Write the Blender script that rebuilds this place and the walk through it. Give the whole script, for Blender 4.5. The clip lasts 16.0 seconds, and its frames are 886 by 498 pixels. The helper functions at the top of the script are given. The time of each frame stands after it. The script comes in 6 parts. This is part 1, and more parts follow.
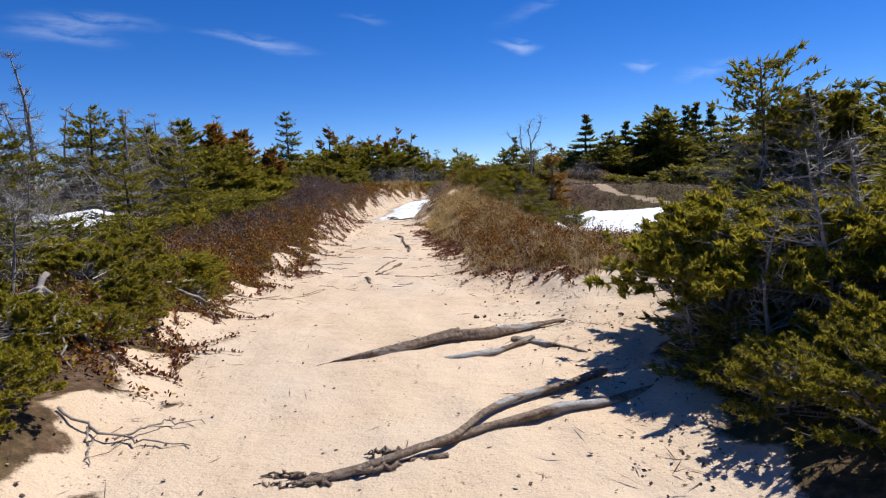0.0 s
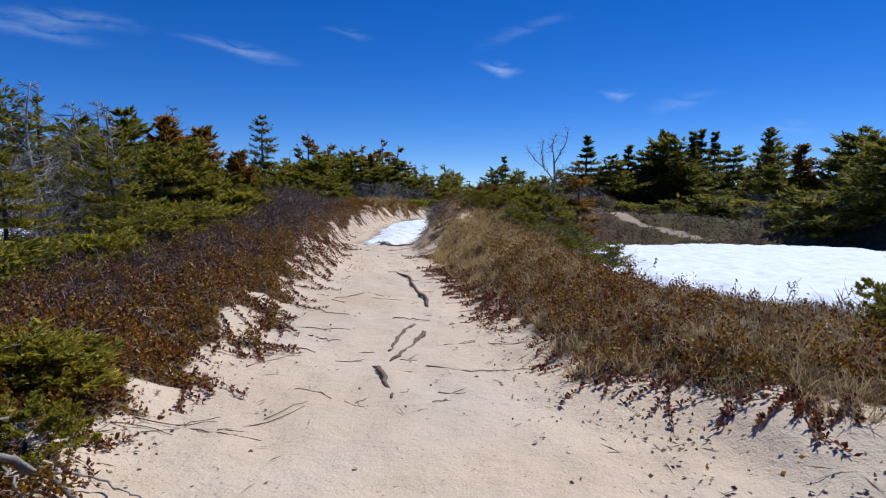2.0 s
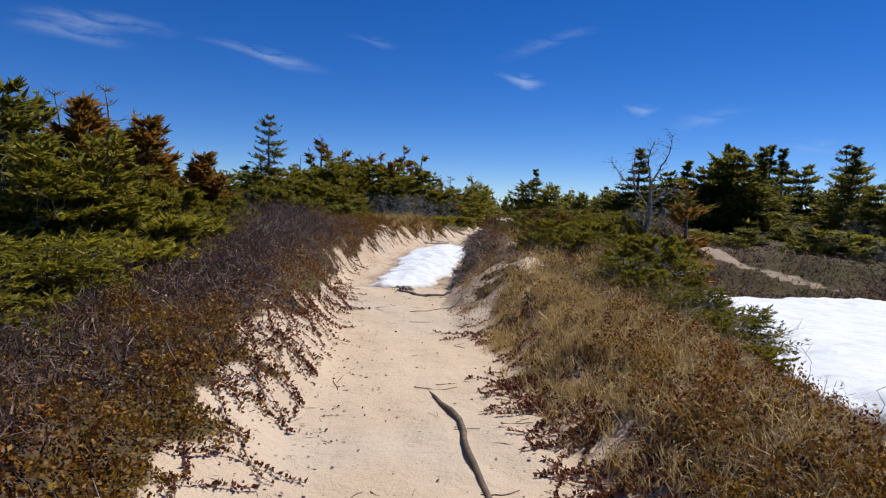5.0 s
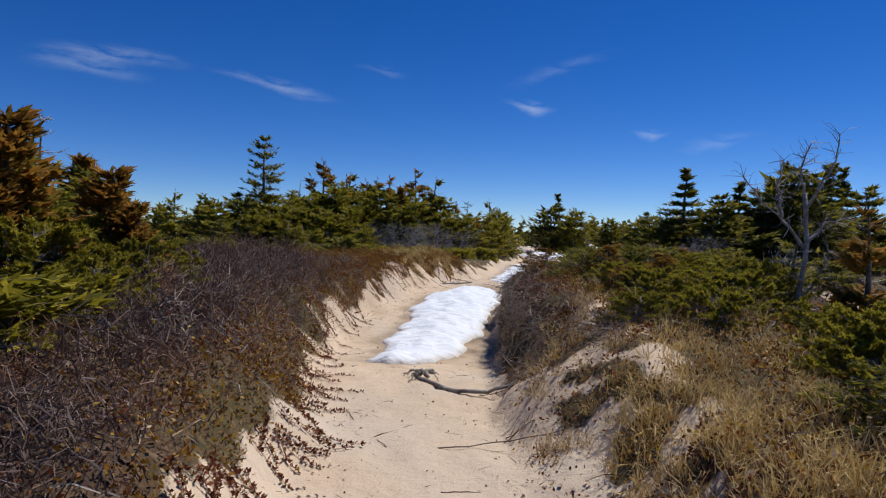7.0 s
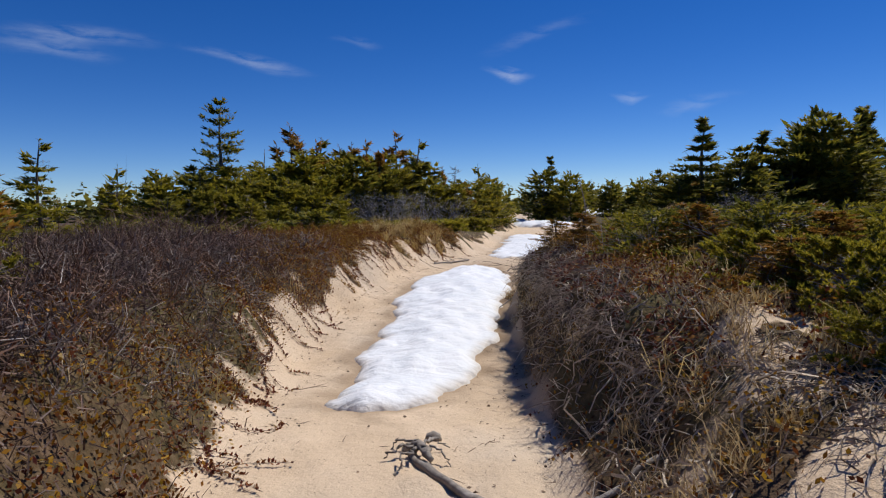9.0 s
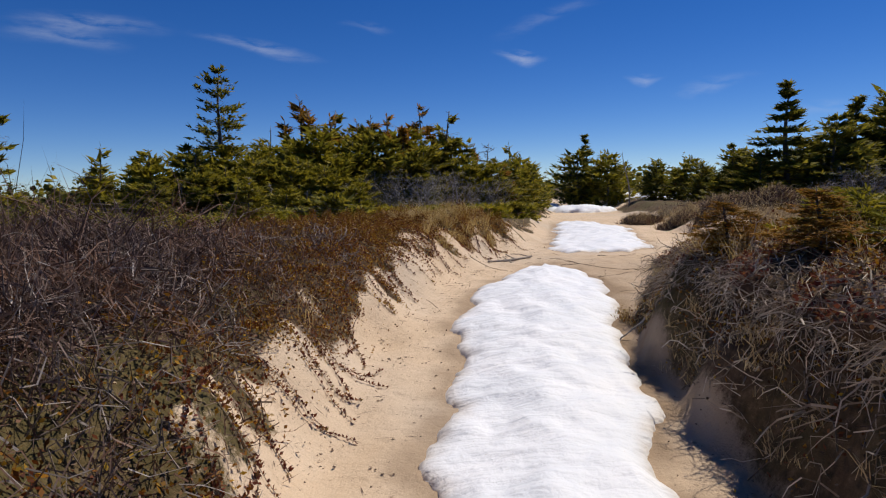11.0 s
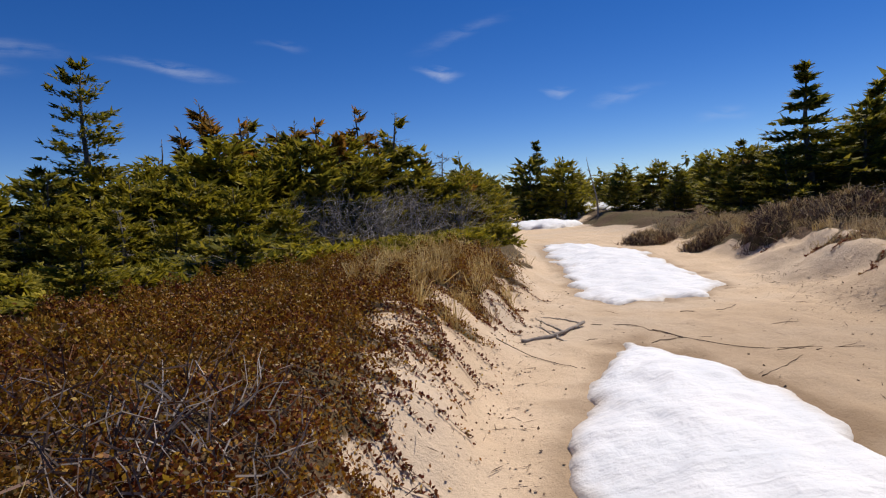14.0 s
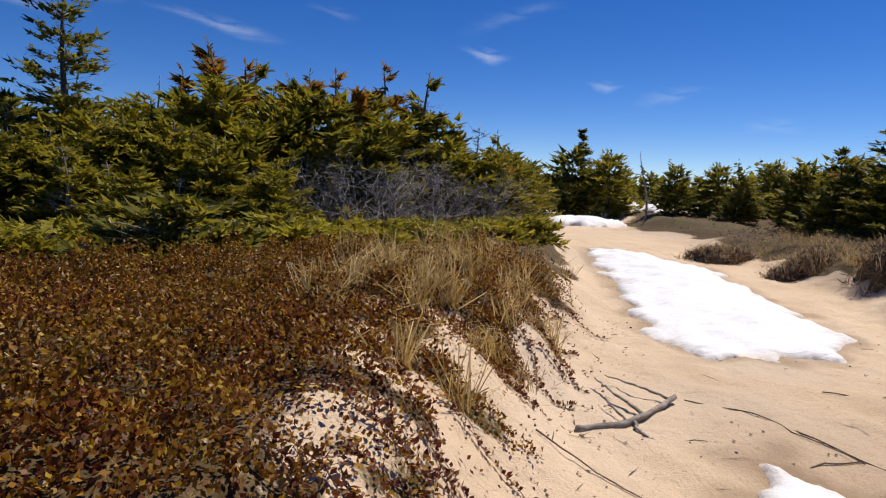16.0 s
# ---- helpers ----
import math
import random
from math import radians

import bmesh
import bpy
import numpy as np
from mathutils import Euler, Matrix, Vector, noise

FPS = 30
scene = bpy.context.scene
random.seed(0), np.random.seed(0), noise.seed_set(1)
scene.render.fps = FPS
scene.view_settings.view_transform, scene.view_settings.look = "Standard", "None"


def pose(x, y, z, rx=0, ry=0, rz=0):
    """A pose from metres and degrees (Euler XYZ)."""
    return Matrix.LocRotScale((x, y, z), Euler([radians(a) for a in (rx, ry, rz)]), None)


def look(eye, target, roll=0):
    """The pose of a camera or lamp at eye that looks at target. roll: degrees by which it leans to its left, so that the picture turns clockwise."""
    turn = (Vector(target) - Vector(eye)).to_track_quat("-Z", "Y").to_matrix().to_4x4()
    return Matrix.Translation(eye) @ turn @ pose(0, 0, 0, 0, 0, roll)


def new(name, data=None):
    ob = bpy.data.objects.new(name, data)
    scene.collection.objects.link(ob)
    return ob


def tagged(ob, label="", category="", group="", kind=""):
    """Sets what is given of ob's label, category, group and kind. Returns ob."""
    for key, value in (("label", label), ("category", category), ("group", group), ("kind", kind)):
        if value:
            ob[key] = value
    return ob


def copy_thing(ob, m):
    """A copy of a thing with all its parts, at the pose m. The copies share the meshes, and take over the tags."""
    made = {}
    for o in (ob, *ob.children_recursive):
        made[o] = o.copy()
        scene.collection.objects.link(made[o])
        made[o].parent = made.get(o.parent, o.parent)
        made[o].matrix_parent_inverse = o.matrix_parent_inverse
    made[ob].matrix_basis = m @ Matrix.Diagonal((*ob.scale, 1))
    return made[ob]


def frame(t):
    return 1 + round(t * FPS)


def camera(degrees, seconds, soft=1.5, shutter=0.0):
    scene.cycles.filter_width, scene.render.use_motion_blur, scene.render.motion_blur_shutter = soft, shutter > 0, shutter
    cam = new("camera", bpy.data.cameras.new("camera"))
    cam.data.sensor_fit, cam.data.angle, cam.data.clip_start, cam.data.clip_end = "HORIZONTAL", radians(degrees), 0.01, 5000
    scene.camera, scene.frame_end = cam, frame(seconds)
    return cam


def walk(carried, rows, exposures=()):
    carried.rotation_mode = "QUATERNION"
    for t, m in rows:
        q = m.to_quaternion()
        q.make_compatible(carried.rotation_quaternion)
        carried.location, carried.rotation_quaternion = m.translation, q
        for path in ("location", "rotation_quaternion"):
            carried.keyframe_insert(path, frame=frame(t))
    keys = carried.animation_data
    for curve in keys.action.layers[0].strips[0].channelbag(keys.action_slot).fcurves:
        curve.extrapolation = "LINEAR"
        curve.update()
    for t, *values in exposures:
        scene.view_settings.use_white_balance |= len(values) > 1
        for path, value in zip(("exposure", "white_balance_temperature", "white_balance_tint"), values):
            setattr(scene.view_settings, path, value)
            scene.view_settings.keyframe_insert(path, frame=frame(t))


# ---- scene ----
cam = camera(72.2, 16.0, soft=1.2)
PATH = [
    (0, (1.462, -0.242, 1.145), (1.365, 1.743, 0.915), -2.5),
    (0.5, (1.21, 0.584, 1.08), (1.074, 2.567, 0.86), -1.4),
    (1, (1.043, 1.256, 1.084), (1.094, 3.244, 0.868), -0.9),
    (1.5, (0.85, 2.0, 1.141), (0.749, 3.987, 0.937), 0.3),
    (2, (0.656, 2.734, 1.209), (0.649, 4.726, 1.034), 0.3),
    (2.5, (0.577, 3.199, 1.262), (0.67, 5.193, 1.141), 0.8),
    (3, (0.433, 3.721, 1.291), (0.512, 5.707, 1.064), 2.3),
    (3.5, (0.392, 4.467, 1.405), (0.4, 6.45, 1.148), -0.6),
    (4, (0.301, 5.105, 1.442), (0.179, 7.075, 1.119), 2.1),
    (4.5, (0.246, 5.982, 1.443), (0.385, 7.958, 1.165), 0.2),
    (5, (0.158, 6.959, 1.508), (0.094, 8.953, 1.363), 2.1),
    (5.2, (0.059, 7.332, 1.507), (0.028, 9.326, 1.359), 2.8),
    (7.3, (-0.355, 10.989, 1.647), (-0.46, 12.985, 1.593), 1.5),
    (7.5, (-0.422, 11.294, 1.631), (-0.43, 13.292, 1.551), 0.2),
    (8, (-0.516, 12.068, 1.587), (-0.413, 14.065, 1.534), 1.4),
    (8.5, (-0.601, 12.787, 1.586), (-0.645, 14.779, 1.416), 1.8),
    (9, (-0.556, 13.574, 1.54), (-0.605, 15.567, 1.389), -0.8),
    (9.5, (-0.744, 14.46, 1.485), (-0.98, 16.442, 1.359), 2.7),
    (10, (-0.86, 15.317, 1.462), (-0.994, 17.304, 1.276), 0.3),
    (10.2, (-1.001, 15.693, 1.424), (-1.156, 17.68, 1.257), 0.2),
    (12.3, (-1.824, 18.378, 1.589), (-1.759, 20.36, 1.323), -3.8),
    (12.5, (-1.949, 18.817, 1.615), (-1.881, 20.8, 1.362), -3.5),
    (13, (-2.115, 19.619, 1.676), (-2.016, 21.592, 1.365), -2.0),
    (13.5, (-2.152, 20.348, 1.543), (-1.874, 22.323, 1.392), -3.3),
    (14, (-2.196, 21.107, 1.621), (-2.049, 23.096, 1.464), -4.0),
    (14.5, (-2.153, 21.8, 1.579), (-2.003, 23.784, 1.374), -1.5),
    (15, (-2.151, 22.345, 1.565), (-2.002, 24.327, 1.352), -2.0),
    (15.5, (-2.024, 23.067, 1.559), (-1.83, 25.04, 1.299), -1.3),
    (16, (-1.979, 23.49, 1.581), (-1.918, 25.477, 1.365), 2.3),
]
walk(cam, [(t, look(e, g, r)) for t, e, g, r in PATH], [(0, 0.5, 6300, 10), (0.5, 0.4, 5600, 9), (1.0, 0.3, 5500, 9), (2.5, 0.1, 5750, 10), (3.5, 0.2, 6500, 12), (4.0, 0.27, 6500, 12), (5, 0.17, 6250, 10), (7.5, 0.05, 6200, 10), (9, 0.05, 6400, 10), (12.5, 0.0, 6900, 12), (14, 0.1, 6900, 12), (16, 0.3, 7000, 12)])

# light and sky
SUN_AZ, SUN_EL = radians(50), radians(58)
to_sun = Vector((math.sin(SUN_AZ) * math.cos(SUN_EL), math.cos(SUN_AZ) * math.cos(SUN_EL), math.sin(SUN_EL)))
world = bpy.data.worlds.new("world")
scene.world = world
world.use_nodes = True
wn, wl = world.node_tree.nodes, world.node_tree.links
sky = wn.new("ShaderNodeTexSky")
sky.sky_type, sky.sun_disc = "NISHITA", False
sky.sun_elevation, sky.sun_rotation = SUN_EL, SUN_AZ
sky.air_density, sky.dust_density, sky.ozone_density, sky.altitude = 0.7, 0.0, 6.0, 900
deep = wn.new("ShaderNodeHueSaturation")
deep.inputs["Hue"].default_value, deep.inputs["Saturation"].default_value, deep.inputs["Value"].default_value = 0.512, 1.27, 1.26
wl.new(sky.outputs[0], deep.inputs["Color"])
wl.new(deep.outputs[0], wn["Background"].inputs[0])
wn["Background"].inputs[1].default_value = 0.072
sun_data = bpy.data.lights.new("sun", "SUN")
sun_data.energy, sun_data.angle, sun_data.color = 4.2, radians(0.5), (1.0, 0.95, 0.87)
sun = new("sun", sun_data)
sun.matrix_world = look((60, 15, 60), Vector((60, 15, 60)) - to_sun)


# ---- materials ----
def material(name, rough=0.9):
    m = bpy.data.materials.new(name)
    m.use_nodes = True
    b = m.node_tree.nodes["Principled BSDF"]
    b.inputs["Roughness"].default_value = rough
    b.inputs["Specular IOR Level"].default_value = 0.25
    return m, m.node_tree.nodes, m.node_tree.links, b


def noise_tex(n, l, scale, detail=4, vector=None, rough=0.55):
    t = n.new("ShaderNodeTexNoise")
    t.inputs["Scale"].default_value, t.inputs["Detail"].default_value = scale, detail
    t.inputs["Roughness"].default_value = rough
    if vector is None:
        vector = n.new("ShaderNodeTexCoord").outputs["Object"]
    l.new(vector, t.inputs["Vector"])
    return t.outputs["Fac"]


def ramp(n, l, fac, stops):
    r = n.new("ShaderNodeValToRGB")
    el = r.color_ramp.elements
    while len(el) < len(stops):
        el.new(0.5)
    for e, (p, c) in zip(el, stops):
        e.position, e.color = p, (*c, 1)
    l.new(fac, r.inputs[0])
    return r.outputs[0]


def mix(n, l, fac, a, b, mode="MIX"):
    m = n.new("ShaderNodeMix")
    m.data_type, m.blend_type = "RGBA", mode
    for socket, value in ((m.inputs[0], fac), (m.inputs[6], a), (m.inputs[7], b)):
        if isinstance(value, (int, float)):
            socket.default_value = value
        elif isinstance(value, tuple):
            socket.default_value = (*value, 1)
        else:
            l.new(value, socket)
    return m.outputs[2]


def bump(n, l, b, height, strength=0.3, distance=0.02):
    u = n.new("ShaderNodeBump")
    u.inputs["Strength"].default_value, u.inputs["Distance"].default_value = strength, distance
    l.new(height, u.inputs["Height"])
    l.new(u.outputs[0], b.inputs["Normal"])


def attribute(n, name):
    a = n.new("ShaderNodeAttribute")
    a.attribute_name = name
    return a.outputs["Fac"]


def leafy(name, stops, rough=0.75, through_light=0.0, patch=0.0, patch_colour=(0.2, 0.1, 0.03)):
    """Foliage or twigs: each leaf or twig takes its own tone, and larger patches drift in colour."""
    m, n, l, b = material(name, rough)
    isl = n.new("ShaderNodeNewGeometry").outputs["Random Per Island"]
    col = ramp(n, l, isl, stops)
    if patch:
        big = n.new("ShaderNodeMath")
        big.operation, big.use_clamp = "MULTIPLY_ADD", True
        l.new(noise_tex(n, l, 1.3, 3), big.inputs[0])
        big.inputs[1].default_value, big.inputs[2].default_value = 5 * patch, -2.3 * patch
        col = mix(n, l, big.outputs[0], col, mix(n, l, 0.6, col, patch_colour))
    l.new(col, b.inputs["Base Color"])
    if through_light:
        tr = n.new("ShaderNodeBsdfTranslucent")
        l.new(col, tr.inputs[0])
        ms = n.new("ShaderNodeMixShader")
        ms.inputs[0].default_value = through_light
        l.new(b.outputs[0], ms.inputs[1])
        l.new(tr.outputs[0], ms.inputs[2])
        l.new(ms.outputs[0], n["Material Output"].inputs[0])
    return m


def make_ground():
    m, n, l, b = material("sand_and_soil", 0.95)
    obj = n.new("ShaderNodeTexCoord").outputs["Object"]
    sand = ramp(n, l, noise_tex(n, l, 0.9, 5, obj), [(0.3, (0.56, 0.43, 0.295)), (0.7, (0.69, 0.545, 0.39))])
    grain = ramp(n, l, noise_tex(n, l, 160, 3, obj, 0.8), [(0.3, (0.78, 0.76, 0.74)), (0.7, (1.12, 1.1, 1.1))])
    sand = mix(n, l, 1.0, sand, grain, "MULTIPLY")
    fleck = ramp(n, l, noise_tex(n, l, 42, 2, obj), [(0.66, (0, 0, 0)), (0.72, (1, 1, 1))])
    sand = mix(n, l, fleck, sand, (0.26, 0.19, 0.13))
    grey = ramp(n, l, noise_tex(n, l, 0.45, 3, obj), [(0.45, (0, 0, 0)), (0.68, (0.5, 0.5, 0.5))])
    sand = mix(n, l, grey, sand, (0.44, 0.38, 0.31))
    # Browner sand: damp by the snow, painted shade on the undercut bank face.
    sand = mix(n, l, attribute(n, "damp_and_shade"), sand, (0.27, 0.19, 0.12))
    soil = ramp(n, l, noise_tex(n, l, 14, 6, obj, 0.7), [(0.32, (0.03, 0.019, 0.011)), (0.52, (0.095, 0.055, 0.03)), (0.74, (0.21, 0.14, 0.09))])
    moss = ramp(n, l, noise_tex(n, l, 0.35, 6, obj, 0.65), [(0.42, (0, 0, 0)), (0.6, (0.75, 0.75, 0.75))])
    soil = mix(n, l, moss, soil, mix(n, l, 0.6, soil, (0.085, 0.085, 0.02)))
    edge = n.new("ShaderNodeMath")
    edge.operation = "ADD"
    l.new(attribute(n, "cover"), edge.inputs[0])
    l.new(noise_tex(n, l, 13, 6, obj, 0.85), edge.inputs[1])
    fac = ramp(n, l, edge.outputs[0], [(0.78, (0, 0, 0)), (1.2, (1, 1, 1))])
    l.new(mix(n, l, fac, sand, soil), b.inputs["Base Color"])
    lumps = mix(n, l, 0.16, noise_tex(n, l, 5, 5, obj, 0.6), noise_tex(n, l, 70, 3, obj, 0.7))
    bump(n, l, b, lumps, 0.8, 0.05)
    return m


def make_snow():
    m, n, l, b = material("old_snow", 0.6)
    obj = n.new("ShaderNodeTexCoord").outputs["Object"]
    col = ramp(n, l, noise_tex(n, l, 2.2, 5, obj), [(0.3, (0.70, 0.73, 0.77)), (0.65, (0.79, 0.80, 0.825))])
    dirt = ramp(n, l, noise_tex(n, l, 60, 3, obj), [(0.70, (0, 0, 0)), (0.78, (1, 1, 1))])
    col = mix(n, l, dirt, col, (0.55, 0.50, 0.44))
    rim = n.new("ShaderNodeMath")
    rim.operation, rim.use_clamp = "MULTIPLY", True
    l.new(attribute(n, "rim"), rim.inputs[0])
    l.new(noise_tex(n, l, 6, 4, obj), rim.inputs[1])
    col = mix(n, l, rim.outputs[0], col, (0.50, 0.41, 0.31))
    l.new(col, b.inputs["Base Color"])
    b.inputs["Subsurface Weight"].default_value = 0.0
    across = n.new("ShaderNodeMapping")
    across.inputs["Scale"].default_value = (0.8, 3.2, 1)
    l.new(obj, across.inputs[0])
    ripples = mix(n, l, 0.25, noise_tex(n, l, 2.2, 3, across.outputs[0], 0.5), noise_tex(n, l, 16, 5, obj, 0.6))
    bump(n, l, b, ripples, 0.75, 0.08)
    return m


def make_wood(name, dark, light, scale=18):
    m, n, l, b = material(name, 0.85)
    obj = n.new("ShaderNodeTexCoord").outputs["Object"]
    mp = n.new("ShaderNodeMapping")
    mp.inputs["Scale"].default_value = (0.35, 1, 1)
    l.new(obj, mp.inputs[0])
    col = ramp(n, l, noise_tex(n, l, scale, 6, mp.outputs[0], 0.7), [(0.3, dark), (0.68, light)])
    patch = ramp(n, l, noise_tex(n, l, 5, 3, obj), [(0.45, (0, 0, 0)), (0.65, (0.8, 0.8, 0.8))])
    col = mix(n, l, patch, col, tuple(0.7 * a + 0.3 * c for a, c in zip(dark, light)))
    l.new(col, b.inputs["Base Color"])
    bump(n, l, b, noise_tex(n, l, scale * 3, 5, mp.outputs[0], 0.7), 0.5, 0.01)
    return m


def make_root():
    """Flaking brown root bark, worn through to silvery bare wood in places."""
    m, n, l, b = material("root_wood", 0.8)
    obj = n.new("ShaderNodeTexCoord").outputs["Object"]
    along = n.new("ShaderNodeMapping")
    along.inputs["Scale"].default_value = (0.2, 0.7, 1)
    l.new(obj, along.inputs[0])
    bark = ramp(n, l, noise_tex(n, l, 34, 6, obj, 0.75), [(0.32, (0.07, 0.05, 0.037)), (0.5, (0.24, 0.175, 0.125)), (0.7, (0.42, 0.33, 0.25))])
    wood = ramp(n, l, noise_tex(n, l, 60, 5, along.outputs[0], 0.7), [(0.3, (0.24, 0.225, 0.21)), (0.6, (0.50, 0.48, 0.455))])
    worn = ramp(n, l, noise_tex(n, l, 4.5, 4, along.outputs[0], 0.6), [(0.53, (0, 0, 0)), (0.57, (1, 1, 1))])
    l.new(mix(n, l, worn, bark, wood), b.inputs["Base Color"])
    bump(n, l, b, noise_tex(n, l, 48, 6, obj, 0.75), 0.9, 0.02)
    return m


def make_cloud():
    m, n, l, b = material("thin_cloud", 1.0)
    obj = n.new("ShaderNodeTexCoord").outputs["Object"]
    mp = n.new("ShaderNodeMapping")
    mp.inputs["Scale"].default_value = (0.007, 0.035, 0.03)
    l.new(obj, mp.inputs[0])
    f = ramp(n, l, noise_tex(n, l, 1.2, 6, mp.outputs[0], 0.6), [(0.38, (0, 0, 0)), (0.85, (1, 1, 1))])
    k = n.new("ShaderNodeMath")
    k.operation = "MULTIPLY"
    l.new(f, k.inputs[0])
    l.new(attribute(n, "veil"), k.inputs[1])
    em = n.new("ShaderNodeEmission")
    em.inputs[0].default_value, em.inputs[1].default_value = (0.86, 0.92, 1, 1), 0.8
    tp = n.new("ShaderNodeBsdfTransparent")
    ms = n.new("ShaderNodeMixShader")
    l.new(k.outputs[0], ms.inputs[0])
    l.new(tp.outputs[0], ms.inputs[1])
    l.new(em.outputs[0], ms.inputs[2])
    l.new(ms.outputs[0], n["Material Output"].inputs[0])
    return m


GROUND, SNOW, CLOUD = make_ground(), make_snow(), make_cloud()
BARK = make_wood("spruce_bark", (0.05, 0.04, 0.033), (0.17, 0.15, 0.13))
DEADWOOD = make_wood("weathered_wood", (0.12, 0.095, 0.075), (0.42, 0.38, 0.34))
ROOTWOOD = make_root()
BROWNROOT = make_wood("brown_root", (0.075, 0.052, 0.036), (0.25, 0.185, 0.13), 30)
GREYTWIG = leafy("grey_twigs", [(0, (0.15, 0.13, 0.115)), (0.6, (0.31, 0.275, 0.25)), (1, (0.48, 0.45, 0.42))])
NEEDLE = leafy("spruce_needles", [(0, (0.10, 0.10, 0.012)), (0.5, (0.26, 0.225, 0.018)), (1, (0.40, 0.32, 0.033))], 0.7, 0.4)
NEEDLE_DARK = leafy("dark_spruce_needles", [(0, (0.06, 0.068, 0.013)), (0.6, (0.19, 0.175, 0.02)), (1, (0.37, 0.29, 0.034))], 0.7, 0.45)
NEEDLE_RUST = leafy("rusty_needles", [(0, (0.13, 0.085, 0.015)), (0.5, (0.30, 0.155, 0.02)), (1, (0.42, 0.20, 0.04))], 0.8, 0.4)
NEEDLE_LIME = leafy("juniper_needles", [(0, (0.12, 0.12, 0.012)), (0.5, (0.31, 0.268, 0.02)), (1, (0.50, 0.39, 0.04))], 0.7, 0.45)
STEMS = leafy("heath_stems", [(0, (0.07, 0.055, 0.047)), (0.6, (0.19, 0.155, 0.135)), (1, (0.37, 0.325, 0.29))])
HEATH = leafy("bare_heath_twigs", [(0, (0.045, 0.027, 0.021)), (0.5, (0.112, 0.073, 0.060)), (1, (0.25, 0.185, 0.155))], 0.75, 0.15, 0.8, (0.26, 0.11, 0.04))
MAT_LEAF = leafy("crowberry_leaves", [(0, (0.06, 0.012, 0.007)), (0.4, (0.165, 0.045, 0.011)), (0.72, (0.33, 0.148, 0.014)), (0.96, (0.43, 0.27, 0.028)), (1, (0.6, 0.48, 0.32))], 0.5, 0.35, 0.6, (0.25, 0.17, 0.014))
RUNNER = leafy("bearberry_runners", [(0, (0.07, 0.016, 0.012)), (0.5, (0.17, 0.045, 0.024)), (0.85, (0.27, 0.11, 0.04)), (1, (0.34, 0.24, 0.09))], 0.6, 0.3)
GOLD = leafy("golden_grass", [(0, (0.40, 0.26, 0.085)), (0.5, (0.60, 0.43, 0.16)), (1, (0.76, 0.60, 0.29))], 0.7, 0.3)
PALEROOT = leafy("pale_rootlets", [(0, (0.12, 0.09, 0.065)), (0.5, (0.36, 0.285, 0.21)), (1, (0.62, 0.54, 0.43))], 0.8)
GRASS = leafy("dry_grass", [(0, (0.30, 0.20, 0.095)), (0.5, (0.50, 0.36, 0.18)), (1, (0.68, 0.55, 0.32))], 0.7, 0.3)
DEADGRASS = leafy("dead_stems", [(0, (0.14, 0.10, 0.075)), (0.5, (0.30, 0.23, 0.17)), (1, (0.52, 0.43, 0.31))], 0.8)
LITTER = leafy("leaf_litter", [(0, (0.06, 0.04, 0.03)), (0.6, (0.14, 0.09, 0.06)), (1, (0.30, 0.22, 0.15))], 0.8)


# ---- the lie of the land ----
def steps(y, *pairs):
    return np.interp(y, pairs[0::2], pairs[1::2])


def smooth(a, b, v):
    u = np.clip((v - a) / (b - a), 0, 1)
    return u * u * (3 - 2 * u)


def waves(x, y, size, seed):
    """Cheap smooth noise, about -1 to 1."""
    r = np.random.RandomState(seed)
    out = 0
    for k in range(7):
        a, p, f = r.uniform(0, 2 * np.pi), r.uniform(0, 2 * np.pi), r.uniform(0.6, 1.9) / size
        out = out + np.sin((x * np.cos(a) + y * np.sin(a)) * f * 2 * np.pi + p)
    return out / 3.0


def path_left(y):
    return steps(y, -6, -0.1, 2.2, -0.15, 3.65, -0.5, 4.6, -0.72, 6, -0.88, 7.7, -0.85, 9, -0.8, 11, -0.78, 12.3, -0.85, 13.9, -1.05, 15.2, -1.35, 16.5, -1.8,
                 18.4, -2.12, 20.6, -2.27, 22, -2.12, 24, -1.82, 26, -1.25, 28.5, -0.6, 30, 0.1, 33, 0.8, 36, 1.4, 44, 2.6, 52, 3.5)


def path_right(y):
    return steps(y, -6, 2.1, 2.6, 2.1, 4.1, 2.0, 5.4, 1.6, 6.4, 1.18, 7.1, 1.08, 8.3, 0.95, 10.1, 0.75, 12.4, 0.45, 14.6, 0.05, 16.2, 0.0, 18.4, 0.05, 19.8, 0.05,
                 21.5, 0.15, 23, 0.3, 24, 0.55, 24.7, 0.95, 25.7, 2.0, 27, 2.35, 29, 2.9, 31, 3.4, 34, 3.9, 44, 5.2, 52, 6.5)


def bowl(x, y):
    """Below 1 inside the rounded hollow on the right."""
    return (np.abs((x - 8.1) / 4.3) ** 3 + np.abs((y - 14.6) / 5.4) ** 3) ** (1 / 3)


